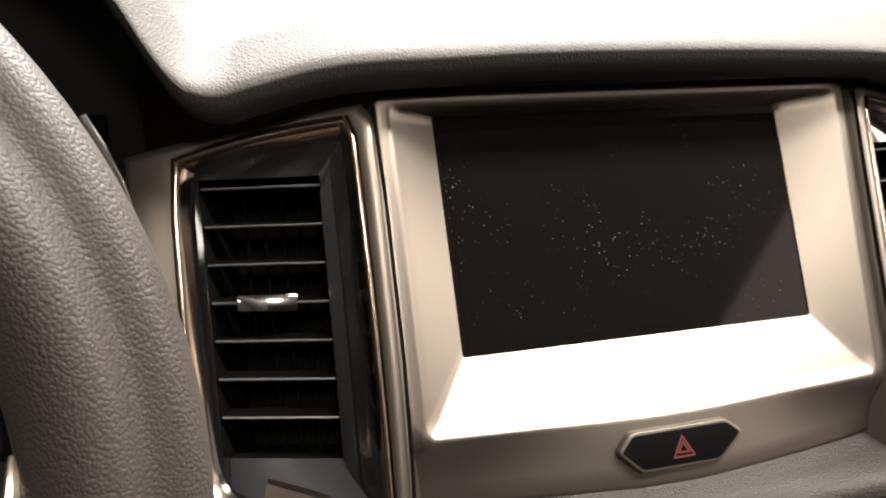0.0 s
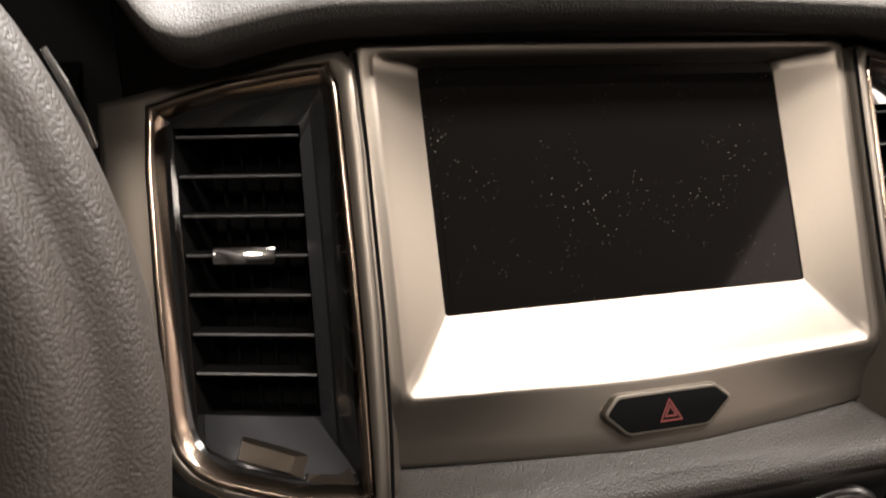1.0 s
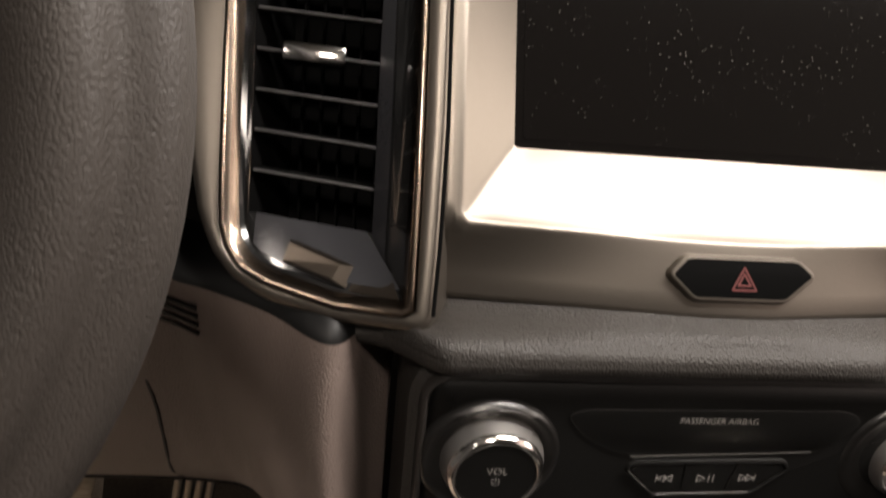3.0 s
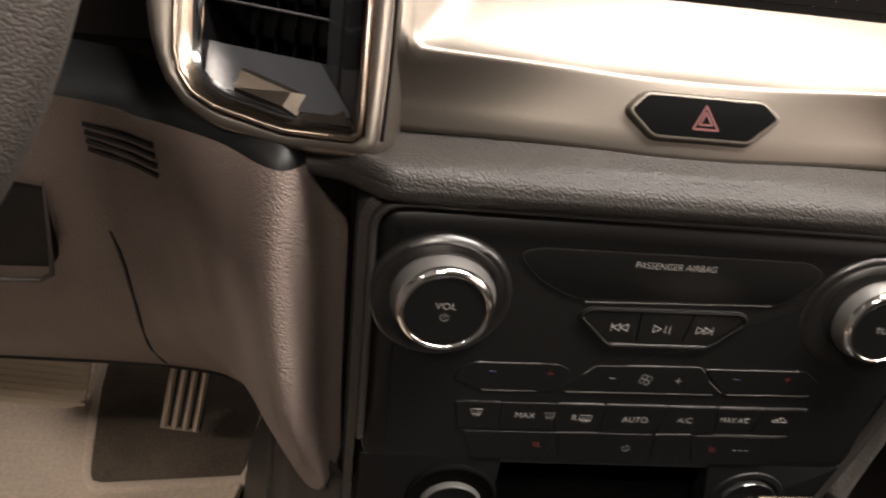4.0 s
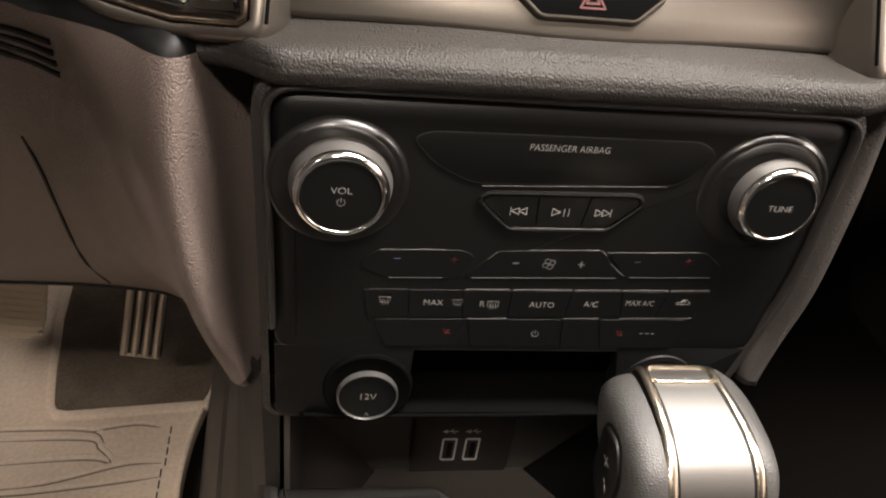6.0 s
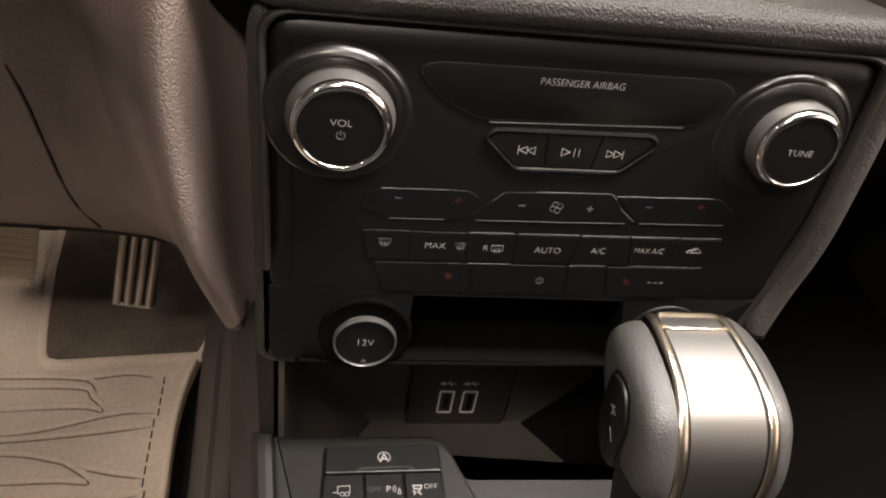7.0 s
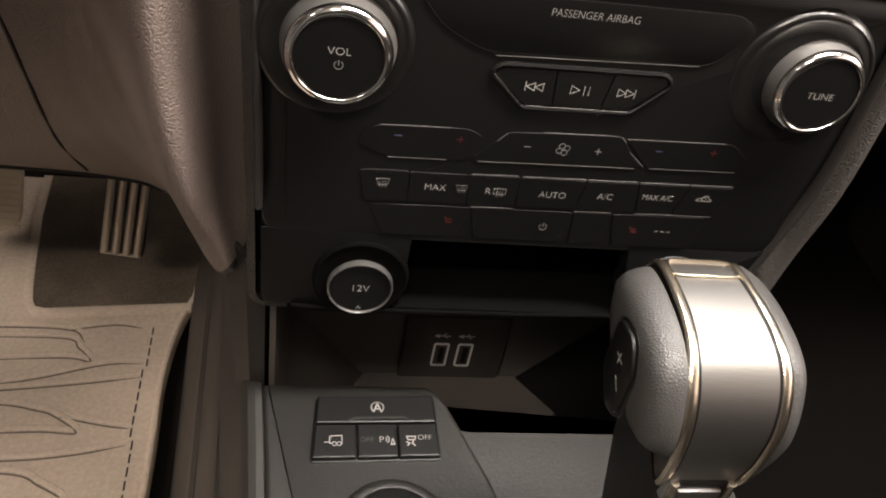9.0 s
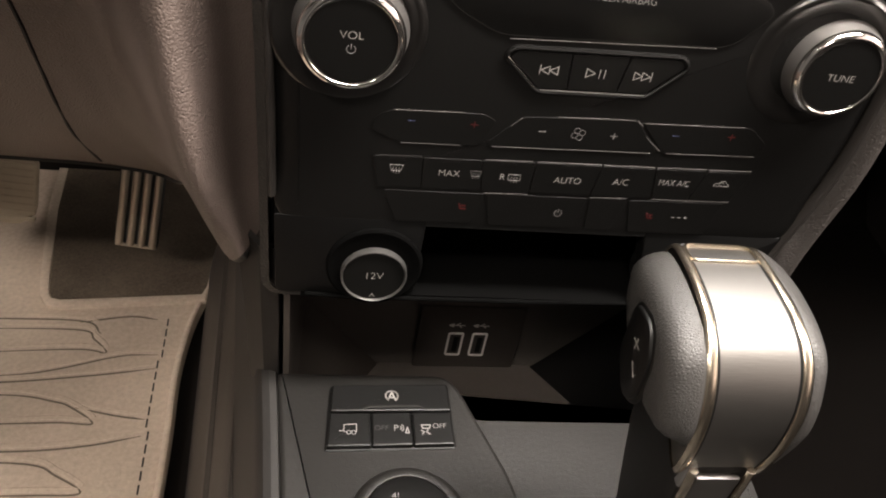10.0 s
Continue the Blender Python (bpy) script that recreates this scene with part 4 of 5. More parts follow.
part("ring", lathe([(0.0151, -0.002), (0.0150, 0.0016), (0.0148, 0.0022), (0.0144, 0.0024), (0.0141, 0.0018), (0.0140, 0.0)], seg=64, cap=False), RING_SATIN, socket, "thin chromed ring")
part("cap", lathe([(0.0140, -0.001), (0.0139, 0.0012), (0.0132, 0.0014)], seg=56), KEY_BLACK, socket)
lettering("12V", 0.0056, 0.0, 0.0, 0.0014, socket, WHITE_PRINT)
strokes([[(-0.0010, -0.0125), (0, -0.0108), (0.0010, -0.0125)]], 0.0005, 0.0014, socket, GREY_PRINT, name="arrow_mark")
socket2 = thing("power_socket", PANEL @ pose(0.0700, -0.1150, 0.0010), "round black socket cap half hidden behind the gear knob", "socket")
part("mount", lathe([(0.0225, -0.012), (0.0215, -0.004), (0.0195, -0.0005), (0.0172, 0.0), (0.0160, -0.001)], seg=48, cap=True), VENT_BLACK, socket2, "black round mount")
part("ring", lathe([(0.0152, -0.002), (0.0152, 0.0010), (0.0148, 0.0018), (0.0142, 0.0018), (0.0138, 0.0)], seg=48, cap=True), GLOSS_BLACK, socket2)


# ---- cubby under the panel ----
I4 = Matrix.Identity(4)
cubby = thing("storage_cubby", pose(0, 0.05, 0.18), "black open storage cubby with a grey back wall", "storage cubby")
BACK = [(-0.112, 0.43), (-0.112, 0.321), (-0.0543, 0.249), (-0.0543, 0.17), (0.0489, 0.17), (0.0489, 0.245), (0.110, 0.324), (0.110, 0.43)]
part("back_wall", slab(BACK, -0.101, -0.097), CUBBY_GREY, cubby, "grey back wall", m=Matrix(((1, 0, 0, 0), (0, 0, -1, 0), (0, 1, 0, 0), (0, 0, 0, 1))))
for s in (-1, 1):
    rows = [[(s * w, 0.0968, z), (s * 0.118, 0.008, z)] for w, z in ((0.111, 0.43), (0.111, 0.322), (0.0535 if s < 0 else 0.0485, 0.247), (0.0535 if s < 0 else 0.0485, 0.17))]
    # right wall near black, for the shade on that side of the cubby
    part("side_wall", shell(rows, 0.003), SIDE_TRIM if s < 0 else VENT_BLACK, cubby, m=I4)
part("tray", box(-0.115, 0.112, -0.060, 0.100, 0.252, 0.256), SIDE_TRIM, cubby, m=I4)
usb = thing("usb_socket_plate", pose(0.002, 0.0965, 0.285), "dark plate with two USB sockets outlined in grey", "socket")
part("plate", box(-0.033, 0.039, 0.0945, 0.0968, 0.2545, 0.3185, 0.0015), SIDE_TRIM, usb, m=I4)
up = tilted((0, 0.0944, 0.2808), 0)
for x in (-0.0063, 0.0103):
    o = rounded([(x - 0.0056, -0.0118), (x + 0.0056, -0.0118), (x + 0.0056, 0.0126), (x - 0.0056, 0.0126)], 0.0022, 4)
    part("socket_rim", fixed(loft([[(u, v, z) for u, v in r] for r, z in ((o, 0.0), (inset(o, 0.0003), 0.0008), (inset(o, 0.0014), 0.0008), (inset(o, 0.0017), -0.001))])), USB_RIM, usb, "light grey rim", m=up)
    part("contact", box(x - 0.0012, x + 0.0022, -0.0075, 0.0075, -0.001, 0.0004), VENT_BLACK, usb, m=up)
    strokes([[(x - 0.0050, 0.0200), (x + 0.0045, 0.0200)], [(x - 0.0015, 0.0200), (x + 0.0012, 0.0222)], [(x + 0.0005, 0.0200), (x + 0.0025, 0.0180)]], 0.0007, 0.0002, usb, USB_RIM, m=up, name="usb_symbol")
    strokes([tri(x - 0.0045, 0.0200, 0.0013, -1)], 0.0010, 0.0002, usb, USB_RIM, m=up, name="usb_symbol")

# ---- centre console ----
console = thing("centre_console", pose(0, -0.2, 0.0), "dark grey plastic centre console between the seats", "console")
DECK = rounded([(-0.1200, 0.0105), (-0.030, 0.0105), (-0.0215, -0.003), (-0.0150, -0.0115), (0.100, -0.0125), (0.130, -0.010), (0.130, -0.50), (-0.100, -0.50), (-0.1140, -0.059)], [0.002, 0.008, 0.006, 0.006, 0.01, 0.001, 0.001, 0.001, 0.05], 5)
part("deck", slab(DECK, 0.330, 0.350, 0.004, 3), PLASTIC_GREY, console, m=I4)
BLOCK = rounded([(-0.1212, 0.0090), (-0.0315, 0.0090), (-0.0240, 0.000), (-0.0125, -0.0300), (-0.0020, -0.0560), (0.0020, -0.0900), (0.0020, -0.4990), (-0.1012, -0.4990), (-0.1152, -0.059)], [0.003, 0.009, 0.01, 0.01, 0.02, 0.02, 0.002, 0.002, 0.05], 5)
bm = slab(BLOCK, 0.345, 0.3580, 0.0030, 4)
part("switch_surround", bm, PLASTIC_GREY, console, "raised grey platform of the switches and dial", m=I4)


def side_wall(points, y0, y1, mat, name, label):
    rows = [[(x, y, z) for x, z in points] for y in [y0 + (y1 - y0) * k / 24 for k in range(25)]]
    for k, y in enumerate([y0 + (y1 - y0) * k / 24 for k in range(25)]):
        shift = (-0.086 * (y - 0.0105) if y > -0.059 else 0.006 - 0.032 * (y + 0.059)) if name == "upper_side" else -0.042 * max(0, y + 0.05)
        rows[k] = [(x + shift, yy, z) for x, yy, z in rows[k]]
    return part(name, shell(rows, 0.004), mat, console, label, m=I4)


side_wall([(-0.1209, 0.3300), (-0.1212, 0.3555), (-0.1220, 0.3574), (-0.1255, 0.3578), (-0.1292, 0.3562), (-0.1318, 0.3515), (-0.1338, 0.340), (-0.1385, 0.305), (-0.1480, 0.245)], -0.5, 0.30, TRIM_GREY, "upper_side", "dark grey upper side panel")
side_wall([(-0.1480, 0.246), (-0.1500, 0.243), (-0.157, 0.205), (-0.1690, 0.150)], -0.5, 0.30, SIDE_TRIM, "middle_side", "brown-grey side trim")
side_wall([(-0.1690, 0.152), (-0.1730, 0.148), (-0.1815, 0.09), (-0.1970, 0.035), (-0.2060, -0.014)], -0.5, 0.42, SIDE_TRIM, "lower_side", "brown-grey lower side trim")
rows = [[(-0.1205, 0.012, 0.445), (-0.1205, 0.010, 0.40), (-0.1205, 0.0085, 0.345)], [(-0.1300, 0.014, 0.445), (-0.1290, 0.012, 0.40), (-0.1280, 0.010, 0.345)], [(-0.1420, 0.030, 0.445), (-0.1390, 0.026, 0.40), (-0.1360, 0.020, 0.340)], [(-0.160, 0.20, 0.448), (-0.160, 0.20, 0.40), (-0.160, 0.20, 0.33)]]
part("stack_flank", shell(rows, 0.003), PLASTIC_BLACK, console, m=I4)
part("right_side", box(0.126, 0.130, -0.5, 0.30, -0.014, 0.350), PLASTIC_BLACK, console, m=I4)
part("end", box(-0.14, 0.128, -0.502, -0.500, -0.014, 0.34), PLASTIC_BLACK, console, m=I4)

# ---- bank of four switches ----
bank = thing("switch_bank", pose(-0.0622, -0.0188, 0.3602), "bank of four black push switches with white symbols", "switch")
M = pose(0, 0, 0.3580)
part("well", slab(rounded([(-0.0933, -0.0008), (-0.0303, 0.0008), (-0.0292, -0.0382), (-0.0955, -0.0402)], 0.002, 3), -0.001, 0.0008, 0.0004), KEY_BLACK, bank, m=M)
SW = [[(-0.0922, -0.0018), (-0.0313, -0.0002), (-0.0308, -0.0170), (-0.0930, -0.0185)], [(-0.0932, -0.0192), (-0.0727, -0.0189), (-0.0727, -0.0385), (-0.0946, -0.0391)], [(-0.0720, -0.0189), (-0.0519, -0.0184), (-0.0516, -0.0379), (-0.0720, -0.0385)], [(-0.0512, -0.0184), (-0.0308, -0.0177), (-0.0302, -0.0372), (-0.0509, -0.0379)]]
for o in SW:
    part("switch_key", slab(rounded(o, 0.0008, 2), 0.0, 0.0036, 0.0009), KEY_BLACK, bank, m=M, sharp=12)
part("finger_ridge", tube([(-0.0760, -0.0170, 0.0036), (-0.0730, -0.0158, 0.0042), (-0.0480, -0.0150, 0.0042), (-0.0455, -0.0160, 0.0036)], 0.0008, 6), PLASTIC_GREY, bank, m=M)
Z = 0.0036
strokes([arc(-0.0612, -0.0085, 0.0032, -50, 230, 16), [(-0.0632, -0.0112), (-0.0612, -0.0062), (-0.0592, -0.0112)], [(-0.0622, -0.0095), (-0.0602, -0.0095)]], 0.0008, Z, bank, WHITE_PRINT, m=M, name="stop_start_symbol")
strokes([[(-0.0884, -0.0300), (-0.0858, -0.0300)], [(-0.0860, -0.0306), (-0.0860, -0.0264), (-0.0798, -0.0260), (-0.0798, -0.0306)], [(-0.0860, -0.0306), (-0.0850, -0.0306)], arc(-0.0836, -0.0309, 0.0011, 0, 360, 10), arc(-0.0812, -0.0309, 0.0011, 0, 360, 10)], 0.0004, Z, bank, WHITE_PRINT, m=M, name="trailer_symbol")
lettering("OFF", 0.0042, -0.0672, -0.0283, Z, bank, DIM_GREY, m=M)
lettering("P", 0.0052, -0.0598, -0.0283, Z, bank, WHITE_PRINT, m=M)
strokes([arc(-0.0583, -0.0280, 0.0012 * k, -50, 50, 5) for k in (1, 2)] + [[(-0.0550, -0.0310), (-0.0540, -0.0275), (-0.0532, -0.0310), (-0.0550, -0.0310)]], 0.0005, Z, bank, WHITE_PRINT, m=M, name="parking_sensor_symbol")
lettering("OFF", 0.0042, -0.0375, -0.0268, Z, bank, WHITE_PRINT, m=M)
strokes([[(-0.0468, -0.0262), (-0.0422, -0.0262), (-0.0428, -0.0282), (-0.0462, -0.0282), (-0.0468, -0.0262)], [(-0.0470, -0.0295), (-0.0455, -0.0302), (-0.0465, -0.0315)], [(-0.0435, -0.0290), (-0.0442, -0.0302), (-0.0428, -0.0315)]], 0.0007, Z, bank, WHITE_PRINT, m=M, name="skid_symbol")

# ---- drive mode dial ----
dial = thing("drive_mode_dial", pose(-0.0555, -0.0775, 0.3575), "round black drive mode dial in a grey collar, marked 4L", "dial")
part("collar", lathe([(0.0290, -0.002), (0.0285, 0.0010), (0.0265, 0.0040), (0.0240, 0.0052), (0.0218, 0.0048), (0.0208, 0.0020)], seg=56, cap=False), PLASTIC_GREY, dial, "raised grey collar", sharp=60)
part("cap", lathe([(0.0206, 0.0), (0.0206, 0.0060), (0.0200, 0.0072), (0.0185, 0.0076)], seg=56), KEY_BLACK, dial)
lettering("4L", 0.0052, -0.0060, 0.0095, 0.0076, dial, WHITE_PRINT)

# ---- gear lever ----
lever = thing("gear_lever", pose(0.043, -0.085, 0.355), "leather gear lever knob with brushed metal plate and champagne strips", "gear lever")
CY, CZ, CX = -0.089, 0.505, 0.0390
# each point of the sections: y, z and how wide the knob is there
SPINE = [(-0.0535, 0.5165, 0.86), (-0.0580, 0.5238, 0.86), (-0.0720, 0.5265, 0.88), (-0.0880, 0.5272, 0.92), (-0.0990, 0.5254, 0.96), (-0.1078, 0.5212, 1.0), (-0.1148, 0.5138, 1.0), (-0.1196, 0.5030, 0.99), (-0.1214, 0.4880, 0.95),
         (-0.1198, 0.4735, 0.89), (-0.1160, 0.4705, 0.86), (-0.1080, 0.4740, 0.84), (-0.0970, 0.4790, 0.83), (-0.0860, 0.4845, 0.82), (-0.0750, 0.4910, 0.84), (-0.0650, 0.4990, 0.85), (-0.0575, 0.5075, 0.86)]
POD = [(-0.0545, 0.5140, 1), (-0.0600, 0.5220, 1), (-0.0720, 0.5255, 1), (-0.0880, 0.5262, 1), (-0.1000, 0.5248, 1), (-0.1095, 0.5205, 1), (-0.1165, 0.5110, 1), (-0.1205, 0.5020, 1), (-0.1215, 0.4950, 1),
       (-0.1185, 0.4905, 1), (-0.1110, 0.4880, 1), (-0.1020, 0.4870, 1), (-0.0940, 0.4870, 1), (-0.0850, 0.4890, 1), (-0.0750, 0.4925, 1), (-0.0660, 0.4980, 1), (-0.0585, 0.5050, 1)]
spine, pod = [[tuple(p) for p in smooth(q + q[:1], 86)][:-1] for q in (SPINE, POD)]


def knob_ring(dx, k, blend=0.0):
    out = []
    for a, b in zip(spine, pod):
        y, z, f = [u + (v - u) * blend for u, v in zip(a, b)]
        out.append((CX + dx * f, CY + (y - CY) * k, CZ + (z - CZ) * k))
    return out


part("core", fixed(loft([knob_ring(-0.0176, 0.978), knob_ring(0.0176, 0.978)], True, True, True)), PLATE, lever, "brushed satin metal plate over the top", m=I4, sharp=60)
ROUND_LEFT = ((0.0187, 0.975, 0.75), (0.0196, 0.990, 0.90), (0.0228, 0.978, 1.0), (0.0257, 0.945, 1.0), (0.0280, 0.88, 1.0), (0.0298, 0.77, 1.0), (0.0306, 0.58, 1.0), (0.0309, 0.3, 1.0))
ROUND_RIGHT = ((0.0187, 0.985, 0.0), (0.0200, 0.990, 0.2), (0.0216, 0.975, 0.5), (0.0236, 0.93, 0.8), (0.0252, 0.86, 1.0), (0.0262, 0.75, 1.0), (0.0268, 0.58, 1.0), (0.0270, 0.3, 1.0))
for s in (-1, 1):
    part("trim_strip", fixed(loft([knob_ring(s * (0.0018 + dx), k) for dx, k in ((0.0130, 0.970), (0.0132, 0.996), (0.0138, 1.003), (0.0150, 1.006), (0.0162, 1.003), (0.0170, 0.96))])), GOLD_TRIM, lever, "polished champagne strip", m=I4, sharp=60)
    part("seam", fixed(loft([knob_ring(s * dx, k) for dx, k in ((0.0139, 0.972), (0.0140, 0.9812), (0.0150, 0.9812), (0.0151, 0.972))])), VENT_BLACK, lever, "dark seam beside the plate", m=I4)
    part("side", fixed(loft([knob_ring(s * p[0], *p[1:]) for p in (ROUND_LEFT if s < 0 else ROUND_RIGHT)], True, False, True)), LEATHER_KNOB, lever, "grained grey leather side", m=I4, sharp=60)
# finger notch with bright edge at the front of the plate
notch = rounded([(-0.0125, -0.0050), (0.0125, -0.0050), (0.0120, 0.0045), (-0.0120, 0.0045)], 0.003, 4)
NM = Matrix.Translation((CX, -0.0625, 0.5250)) @ Matrix.Rotation(radians(-11), 4, "X")
part("notch_rim", fixed(loft([[(x, y, z) for x, y in r] for r, z in ((inset(notch, -0.0014), -0.002), (inset(notch, -0.0010), 0.0003), (inset(notch, -0.0002), 0.0005), (notch, -0.0002), (inset(notch, 0.0006), -0.0050))])), GOLD_TRIM, lever, "champagne notch at the top of the plate", m=NM)
part("notch_floor", slab(notch, -0.0068, -0.0046), SIDE_TRIM, lever, "dark floor of the notch", m=NM)
# thumb button with plus and minus on the driver's side
BM = Matrix.Translation((CX - 0.0302, -0.0895, 0.5020)) @ Matrix.Diagonal((1, 1.0, 0.74, 1)) @ Matrix(((0, 0, -1, 0), (-1, 0, 0, 0), (0, 1, 0, 0), (0, 0, 0, 1)))
o = rounded([(-0.012, 0.017), (0.002, 0.022), (0.011, 0.008), (0.012, -0.018), (0.004, -0.028), (-0.010, -0.015)], 0.006, 5)
part("thumb_rest", slab(inset(o, -0.0022), -0.009, 0.0008, 0.0015), KEY_BLACK, lever, m=BM)
part("thumb_button", slab(o, -0.003, 0.0022, 0.0012), KEY_BLACK, lever, "black thumb button", m=BM)
strokes([[(-0.0003, 0.0012), (-0.0003, 0.0072)], [(-0.0028, 0.0044), (0.0024, 0.0044)]], 0.0008, 0.0022, lever, WHITE_PRINT, m=BM, name="plus_sign")
strokes([[(0.0022, -0.0050), (0.0064, -0.0090)]], 0.0008, 0.0022, lever, WHITE_PRINT, m=BM, name="minus_sign")
rows = []
for z, dx, y0, y1, w in ((0.352, 0.020, -0.127, -0.080, 0.0165), (0.40, 0.011, -0.121, -0.075, 0.0155), (0.44, 0.004, -0.1200, -0.070, 0.0145), (0.478, 0.0, -0.1195, -0.068, 0.0140)):
    rows.append([(CX + dx + x, y, z) for x, y in rounded([(-w, y0), (w, y0), (w, y1), (-w, y1)], 0.006, 4)])
part("stem", fixed(loft(rows, True, True, True)), PLASTIC_BLACK, lever, "black lower stem", m=I4)
part("stem_guard", box(CX - 0.0122, CX - 0.0085, -0.1200, -0.1110, 0.4620, 0.4820, 0.0015), LIGHT_GREY, lever, "light grey guard on the stem", m=I4)
part("stem_plate", box(CX - 0.0085, CX + 0.0085, -0.1222, -0.1180, 0.420, 0.4720, 0.0012), PLATE, lever, "pale metal plate down the stem", m=I4)
for s in (-1, 1):
    part("stem_strip", tube([(CX + s * 0.0108, -0.1210, 0.476), (CX + 0.002 + s * 0.0105, -0.1210, 0.440), (CX + 0.011 + s * 0.0120, -0.1220, 0.40), (CX + 0.019 + s * 0.0130, -0.1275, 0.357)], 0.0016, 8), GOLD_TRIM, lever, "champagne strip down the stem", m=I4)
part("gate", slab(rounded([(CX - 0.03, -0.20), (CX + 0.035, -0.20), (CX + 0.035, -0.062), (CX - 0.03, -0.062)], 0.008, 5), 0.349, 0.3530, 0.0015), GLOSS_BLACK, lever, "black gate plate", m=I4)

# ---- floor mat with ribs and heel pad ----
mat = thing("floor_mat", pose(-0.42, 0.15, 0.0), "beige rubber floor mat with moulded ribs and stitched edge", "floor mat")
EDGE = [(-0.66, -0.40), (-0.240, -0.40), (-0.2330, 0.10), (-0.2335, 0.20), (-0.2375, 0.28), (-0.2330, 0.34), (-0.2240, 0.385), (-0.205, 0.43), (-0.200, 0.60), (-0.66, 0.60)]
edge = rounded(EDGE, [0.02, 0.02, 0.03, 0.03, 0.03, 0.02, 0.02, 0.02, 0.02, 0.02], 4)
part("sheet", slab(edge, -0.012, 0.0, 0.003), MAT_RUBBER, mat, m=I4)
right = [p for p in edge if p[0] > -0.3]
part("raised_edge", tube([(x - 0.004, y, 0.0005) for x, y in along(right, 40)], 0.0035, 8), MAT_RUBBER, mat, m=I4)
for i in range(30):
    y = 0.352 - i * 0.0145
    x = -0.2590 + 0.004 * (0.35 - y) / 0.2 - (0.003 if 0.22 < y < 0.3 else 0)
    part("stitch", tube([(x, y, 0.0002), (x + 0.0003, y - 0.0098, 0.0002)], 0.0009, 5), RUBBER, mat, m=I4)
RIBS = [[(-0.46, 0.333), (-0.3495, 0.3345), (-0.330, 0.322), (-0.315, 0.304), (-0.345, 0.308), (-0.46, 0.300)],
        [(-0.349, 0.345), (-0.300, 0.355), (-0.270, 0.352)], [(-0.46, 0.347), (-0.349, 0.347), (-0.325, 0.330)],
        [(-0.46, 0.262), (-0.392, 0.2655), (-0.3144, 0.2757), (-0.262, 0.285)], [(-0.46, 0.270), (-0.40, 0.273), (-0.36, 0.281), (-0.30, 0.300), (-0.262, 0.303)],
        [(-0.46, 0.249), (-0.387, 0.2485), (-0.352, 0.2420), (-0.335, 0.2361), (-0.3098, 0.2168), (-0.340, 0.2175), (-0.378, 0.2161), (-0.46, 0.213)],
        [(-0.33, 0.235), (-0.29, 0.226), (-0.262, 0.222)], [(-0.46, 0.186), (-0.3697, 0.1853), (-0.3094, 0.1917), (-0.262, 0.203)],
        [(-0.46, 0.175), (-0.36, 0.172), (-0.33, 0.160), (-0.305, 0.142), (-0.35, 0.140), (-0.46, 0.139)], [(-0.46, 0.112), (-0.34, 0.118), (-0.262, 0.128)], [(-0.46, 0.098), (-0.36, 0.095), (-0.31, 0.066), (-0.46, 0.062)]]
for line in RIBS:
    pts = smooth([(x, y) for x, y in line], 8 * len(line))
    n = len(pts) - 1
    fade = [min(1.0, 0.25 + 4.0 * min(i, n - i) / n) for i in range(n + 1)]
    part("rib", tube([(p.x, p.y + 0.0050, -0.0056 * f) for p, f in zip(pts, fade)], [0.0064 * f for f in fade], 12), MAT_RUBBER, mat, m=I4)
    # dark line along each rib's near side, drawn for its shade
    part("groove", tube([(p.x, p.y - 0.0010, -0.0004) for p in pts], [0.0004 + 0.0008 * f for f in fade], 6), MAT_SHADE, mat, "dark line for the shade along the rib", m=I4)
PAD = rounded([(-0.3890, 0.3740), (-0.2260, 0.3900), (-0.2050, 0.60), (-0.4280, 0.60), (-0.4160, 0.52)], [0.012, 0.003, 0.01, 0.01, 0.02], 5)
part("heel_pad", slab(PAD, -0.001, 0.0035, 0.0015), HEEL_PAD, mat, "dark worn carpet heel pad", m=I4)
BORDER = [(-0.4300, 0.598), (-0.4240, 0.52), (-0.4035, 0.40), (-0.3985, 0.378), (-0.3890, 0.3635), (-0.375, 0.3610), (-0.300, 0.3690), (-0.222, 0.3770), (-0.222, 0.3880), (-0.300, 0.3800), (-0.375, 0.3725), (-0.3850, 0.3750), (-0.3895, 0.3830), (-0.3950, 0.41), (-0.4130, 0.52), (-0.4190, 0.598)]
part("pad_border", slab(BORDER, -0.001, 0.0052, 0.0020), MAT_RUBBER, mat, "raised beige border", m=I4)

# ---- pedals ----
gas = thing("accelerator_pedal", pose(-0.286, 0.40, 0.07), "ribbed metal accelerator pedal hanging over the mat", "pedal")
GM = Matrix.Translation((-0.2848, 0.402, 0.121)) @ Matrix.Rotation(radians(8.5), 4, "Y") @ Matrix(((1, 0, 0, 0), (0, 0.30, -0.954, 0), (0, 0.954, 0.30, 0), (0, 0, 0, 1)))
part("backing", slab(rounded([(-0.0220, -0.050), (0.0220, -0.050), (0.0220, 0.075), (-0.0220, 0.075)], 0.006, 4), -0.012, 0.0, 0.002), RUBBER, gas, m=GM)
for i in range(4):
    x = -0.0165 + i * 0.0110
    part("metal_rib", tube([(x, -0.0470, 0.0), (x, -0.0450, 0.0008), (x, 0.0, 0.0008), (x, 0.075, 0.0008)], [0.0030, 0.0040, 0.0040, 0.0040], 14), STEEL, gas, "brushed metal rib", m=GM)
part("metal_toe", box(-0.0208, 0.0208, -0.0490, -0.0455, -0.002, 0.0026, 0.0015), STEEL, gas, m=GM)
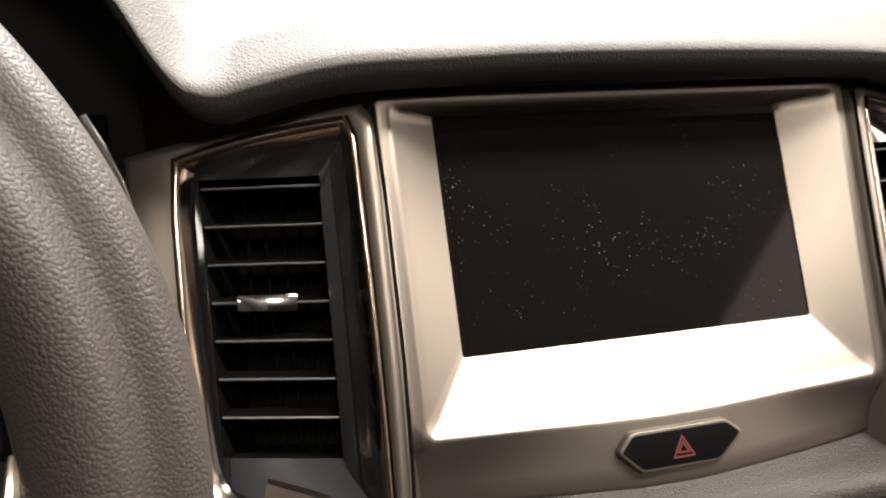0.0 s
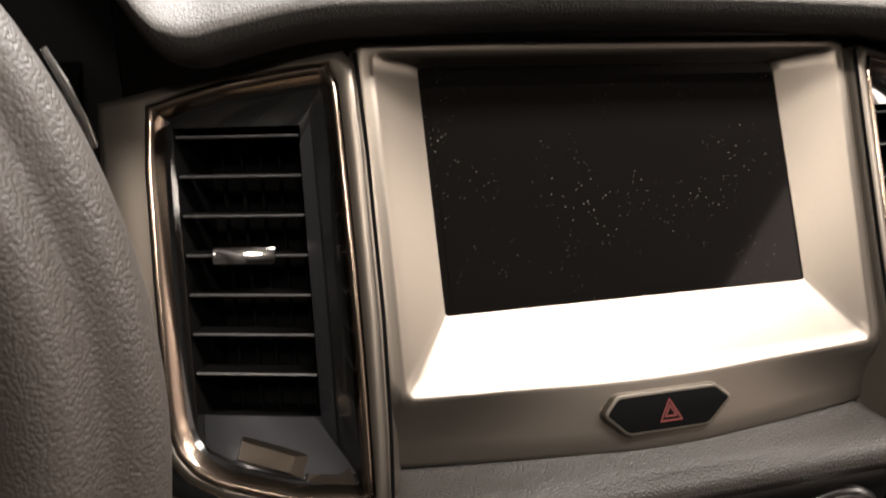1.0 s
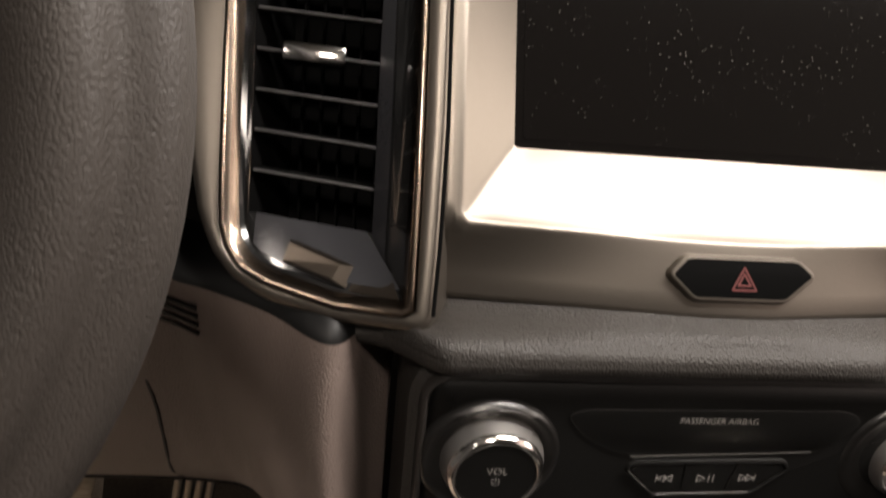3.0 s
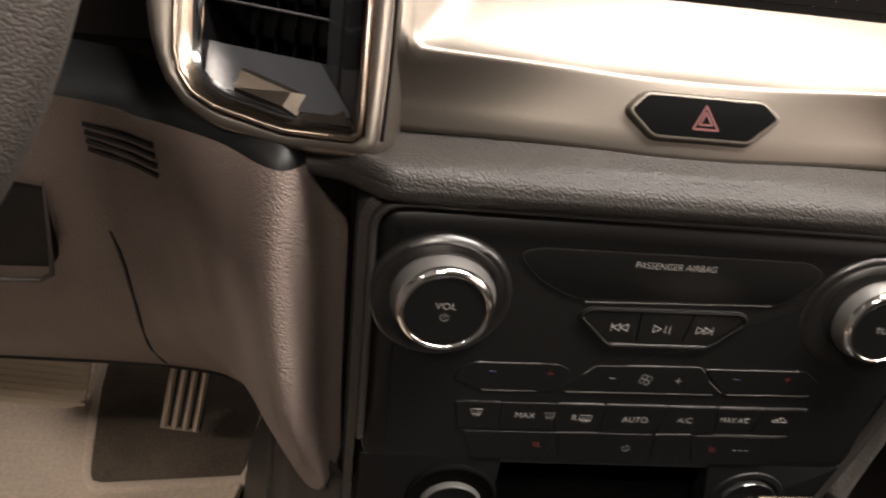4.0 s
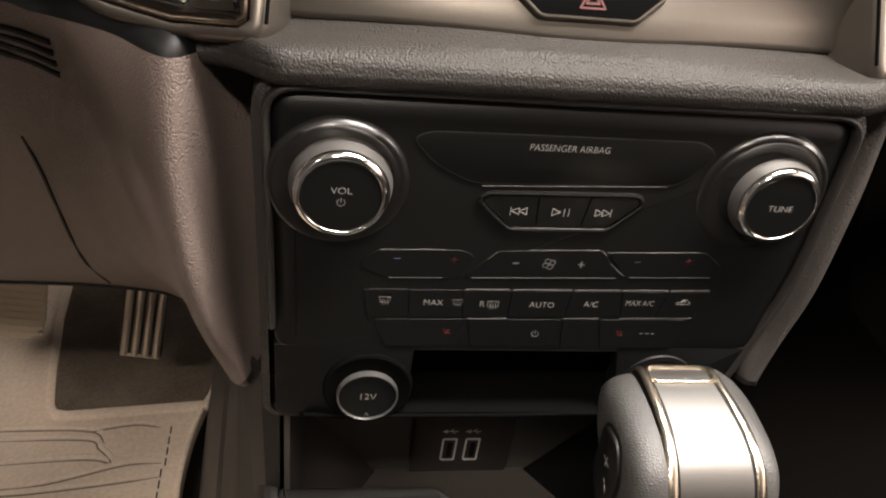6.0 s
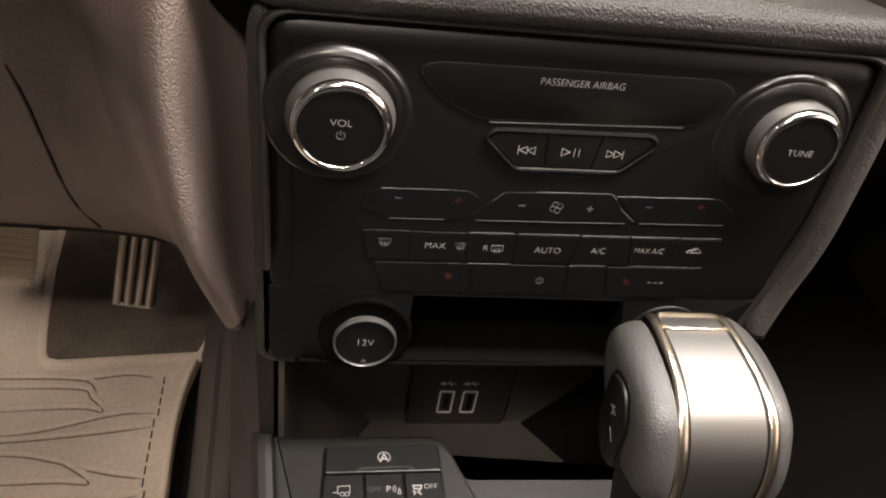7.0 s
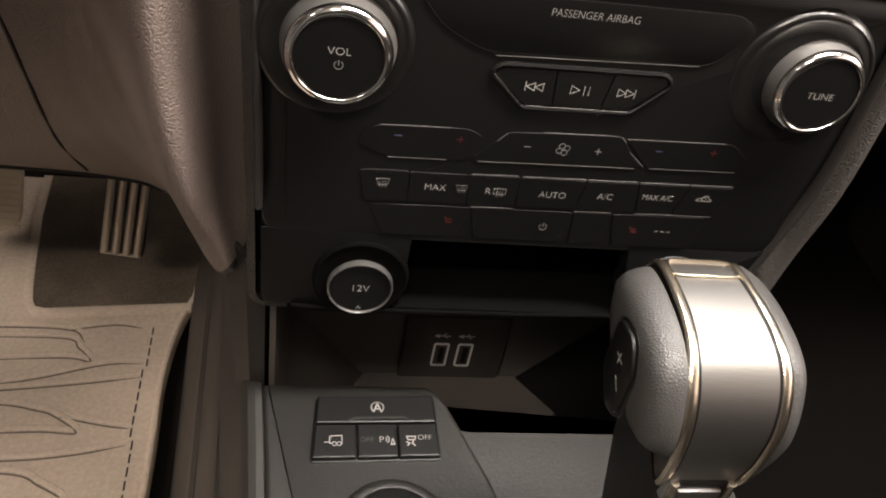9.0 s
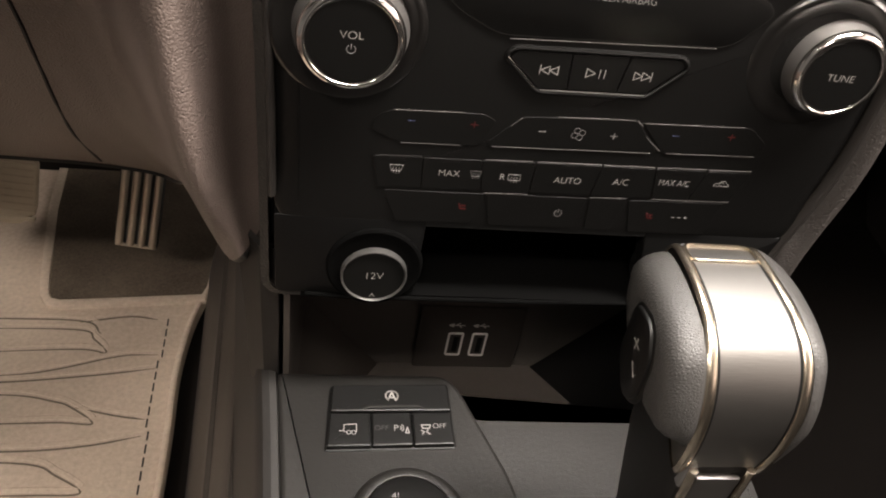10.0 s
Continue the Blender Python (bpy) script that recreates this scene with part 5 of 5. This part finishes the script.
part("arm", box(-0.008, 0.008, 0.06, 0.16, -0.022, -0.010, 0.003), RUBBER, gas, m=GM)
brake = thing("brake_pedal", pose(-0.44, 0.40, 0.12), "wide brake pedal with worn beige-looking rubber pad", "pedal")
KM = Matrix.Translation((-0.4430, 0.400, 0.136)) @ Matrix.Rotation(radians(6), 4, "Y") @ Matrix.Diagonal((1.15, 1, 1.12, 1)) @ Matrix(((1, 0, 0, 0), (0, 0.45, -0.893, 0), (0, 0.893, 0.45, 0), (0, 0, 0, 1)))
part("pad", slab(rounded([(-0.05, -0.031), (0.0400, -0.031), (0.0515, -0.018), (0.0515, 0.033), (-0.05, 0.033)], [0.006, 0.012, 0.008, 0.006, 0.006], 4), -0.010, 0.0, 0.003), BRAKE_RUBBER, brake, m=KM)
for i in range(9):
    part("tread_rib", box(-0.046, 0.0512, -0.026 + i * 0.0065, -0.0225 + i * 0.0065, -0.006, 0.0007, 0.0006), BRAKE_RUBBER, brake, m=KM)
part("arm", box(-0.010, 0.010, 0.02, 0.22, -0.035, -0.010, 0.004), RUBBER, brake, m=KM)

# ---- steering wheel ----
WHEEL = tilted((-0.3864, -0.0445, 0.7292), 22.4)
wheel = thing("steering_wheel", WHEEL, "charcoal leather-wrapped steering wheel rim beside the vent", "steering wheel")
rows = []
RR, r = 0.1884 - 0.0218, 0.0218
for i in range(120):
    a = 2 * math.pi * i / 120
    ring = []
    for k in range(64):
        q = 2 * math.pi * k / 64
        # a shallow thumb groove on the face of the rim
        g = 1 - 0.26 * math.exp(-(((q - radians(57) + math.pi) % (2 * math.pi) - math.pi) / 0.36) ** 2)
        d, h = RR + r * g * math.cos(q), r * g * math.sin(q)
        ring.append((d * math.cos(a), d * math.sin(a), h))
    rows.append(ring)
bm = loft(rows + rows[:1])
bmesh.ops.remove_doubles(bm, verts=bm.verts, dist=1e-6)
part("rim", fixed(bm), LEATHER_WHEEL, wheel, sharp=80)
part("seam", tube([((RR - r * 0.98) * math.cos(2 * math.pi * i / 90), (RR - r * 0.98) * math.sin(2 * math.pi * i / 90), 0.002) for i in range(91)], 0.0009, 5), RUBBER, wheel, "dark inner seam")
for a0, a1 in ((-14, -34), (194, 214)):
    rows = []
    for t in (0.0, 0.35, 0.7, 1.0):
        rad = 0.150 - t * 0.100
        row = []
        for a, z in ((a0, 0.004), (a0 * 0.5 + a1 * 0.5, 0.010), (a1, 0.004), (a1, -0.008), (a0, -0.008)):
            row.append((rad * math.cos(radians(a)), rad * math.sin(radians(a)), z - 0.018 * t))
        rows.append(row)
    part("spoke", fixed(loft(rows, True, True, True)), SATIN, wheel, "satin silver spoke")
part("spoke_inlay", tube([(0.1435, 0.012, 0.001), (0.1437, 0.004, 0.005), (0.1435, -0.005, 0.006), (0.1425, -0.014, 0.004), (0.140, -0.022, 0.0)], [0.0012, 0.0026, 0.003, 0.0028, 0.001], 10), GOLD_TRIM, wheel, "bright inlay at the spoke")
part("hub", lathe([(0.062, -0.045), (0.066, -0.03), (0.062, -0.016), (0.045, -0.010)], seg=40), PLASTIC_BLACK, wheel)
column = thing("steering_column_shroud", pose(-0.3864, 0.08, 0.66), "black shroud round the steering column", "steering column")
part("shroud", tube([(-0.3864, 0.0, 0.7110), (-0.3864, 0.05, 0.685), (-0.3864, 0.12, 0.655)], [0.045, 0.055, 0.06], 20), PLASTIC_BLACK, column, m=I4)
part("opening_frame", tube([(-0.2705, 0.079, 0.560), (-0.2735, 0.0845, 0.535), (-0.2765, 0.0895, 0.510), (-0.2785, 0.0920, 0.499), (-0.2850, 0.0930, 0.494), (-0.33, 0.0945, 0.491), (-0.42, 0.0950, 0.490)], [0.0005, 0.0009, 0.0012, 0.0014, 0.0014, 0.0014, 0.0014], 8), SIDE_TRIM, column, "light moulded frame of the column opening", m=I4)
part("opening", fixed(loft([[(-0.2735, 0.086, 0.552), (-0.2790, 0.0955, 0.501), (-0.42, 0.0975, 0.494), (-0.42, 0.083, 0.560)], [(-0.2735, 0.100, 0.552), (-0.2790, 0.106, 0.501), (-0.42, 0.106, 0.494), (-0.42, 0.100, 0.560)]], True, True, True)), VENT_BLACK, column, m=I4)
trim = thing("gauge_trim", pose(-0.225, 0.06, 0.76), "slim light trim at the edge of the gauge cluster", "dash trim")
part("trim", tube([(-0.2190, 0.0580, 0.7605), (-0.2215, 0.0580, 0.770), (-0.2255, 0.0590, 0.782), (-0.2300, 0.0610, 0.792)], [0.0010, 0.0016, 0.0016, 0.0012], 8), TAB, trim, m=I4)

# ---- reading lamp in the roof ----
lamp = thing("reading_lamp", pose(-0.20, -0.46, 1.26), "small reading lamp set in the roof lining", "lamp")
part("bezel", box(-0.30, -0.10, -0.53, -0.39, 1.245, 1.262, 0.004), LINING, lamp, m=I4)
lamp = thing("mirror_lamp", pose(0.24, -0.08, 1.26), "slim lamp in the roof lining above the screen", "lamp")
part("bezel", box(-0.07, 0.55, -0.15, -0.01, 1.245, 1.262, 0.004), LINING, lamp, m=I4)
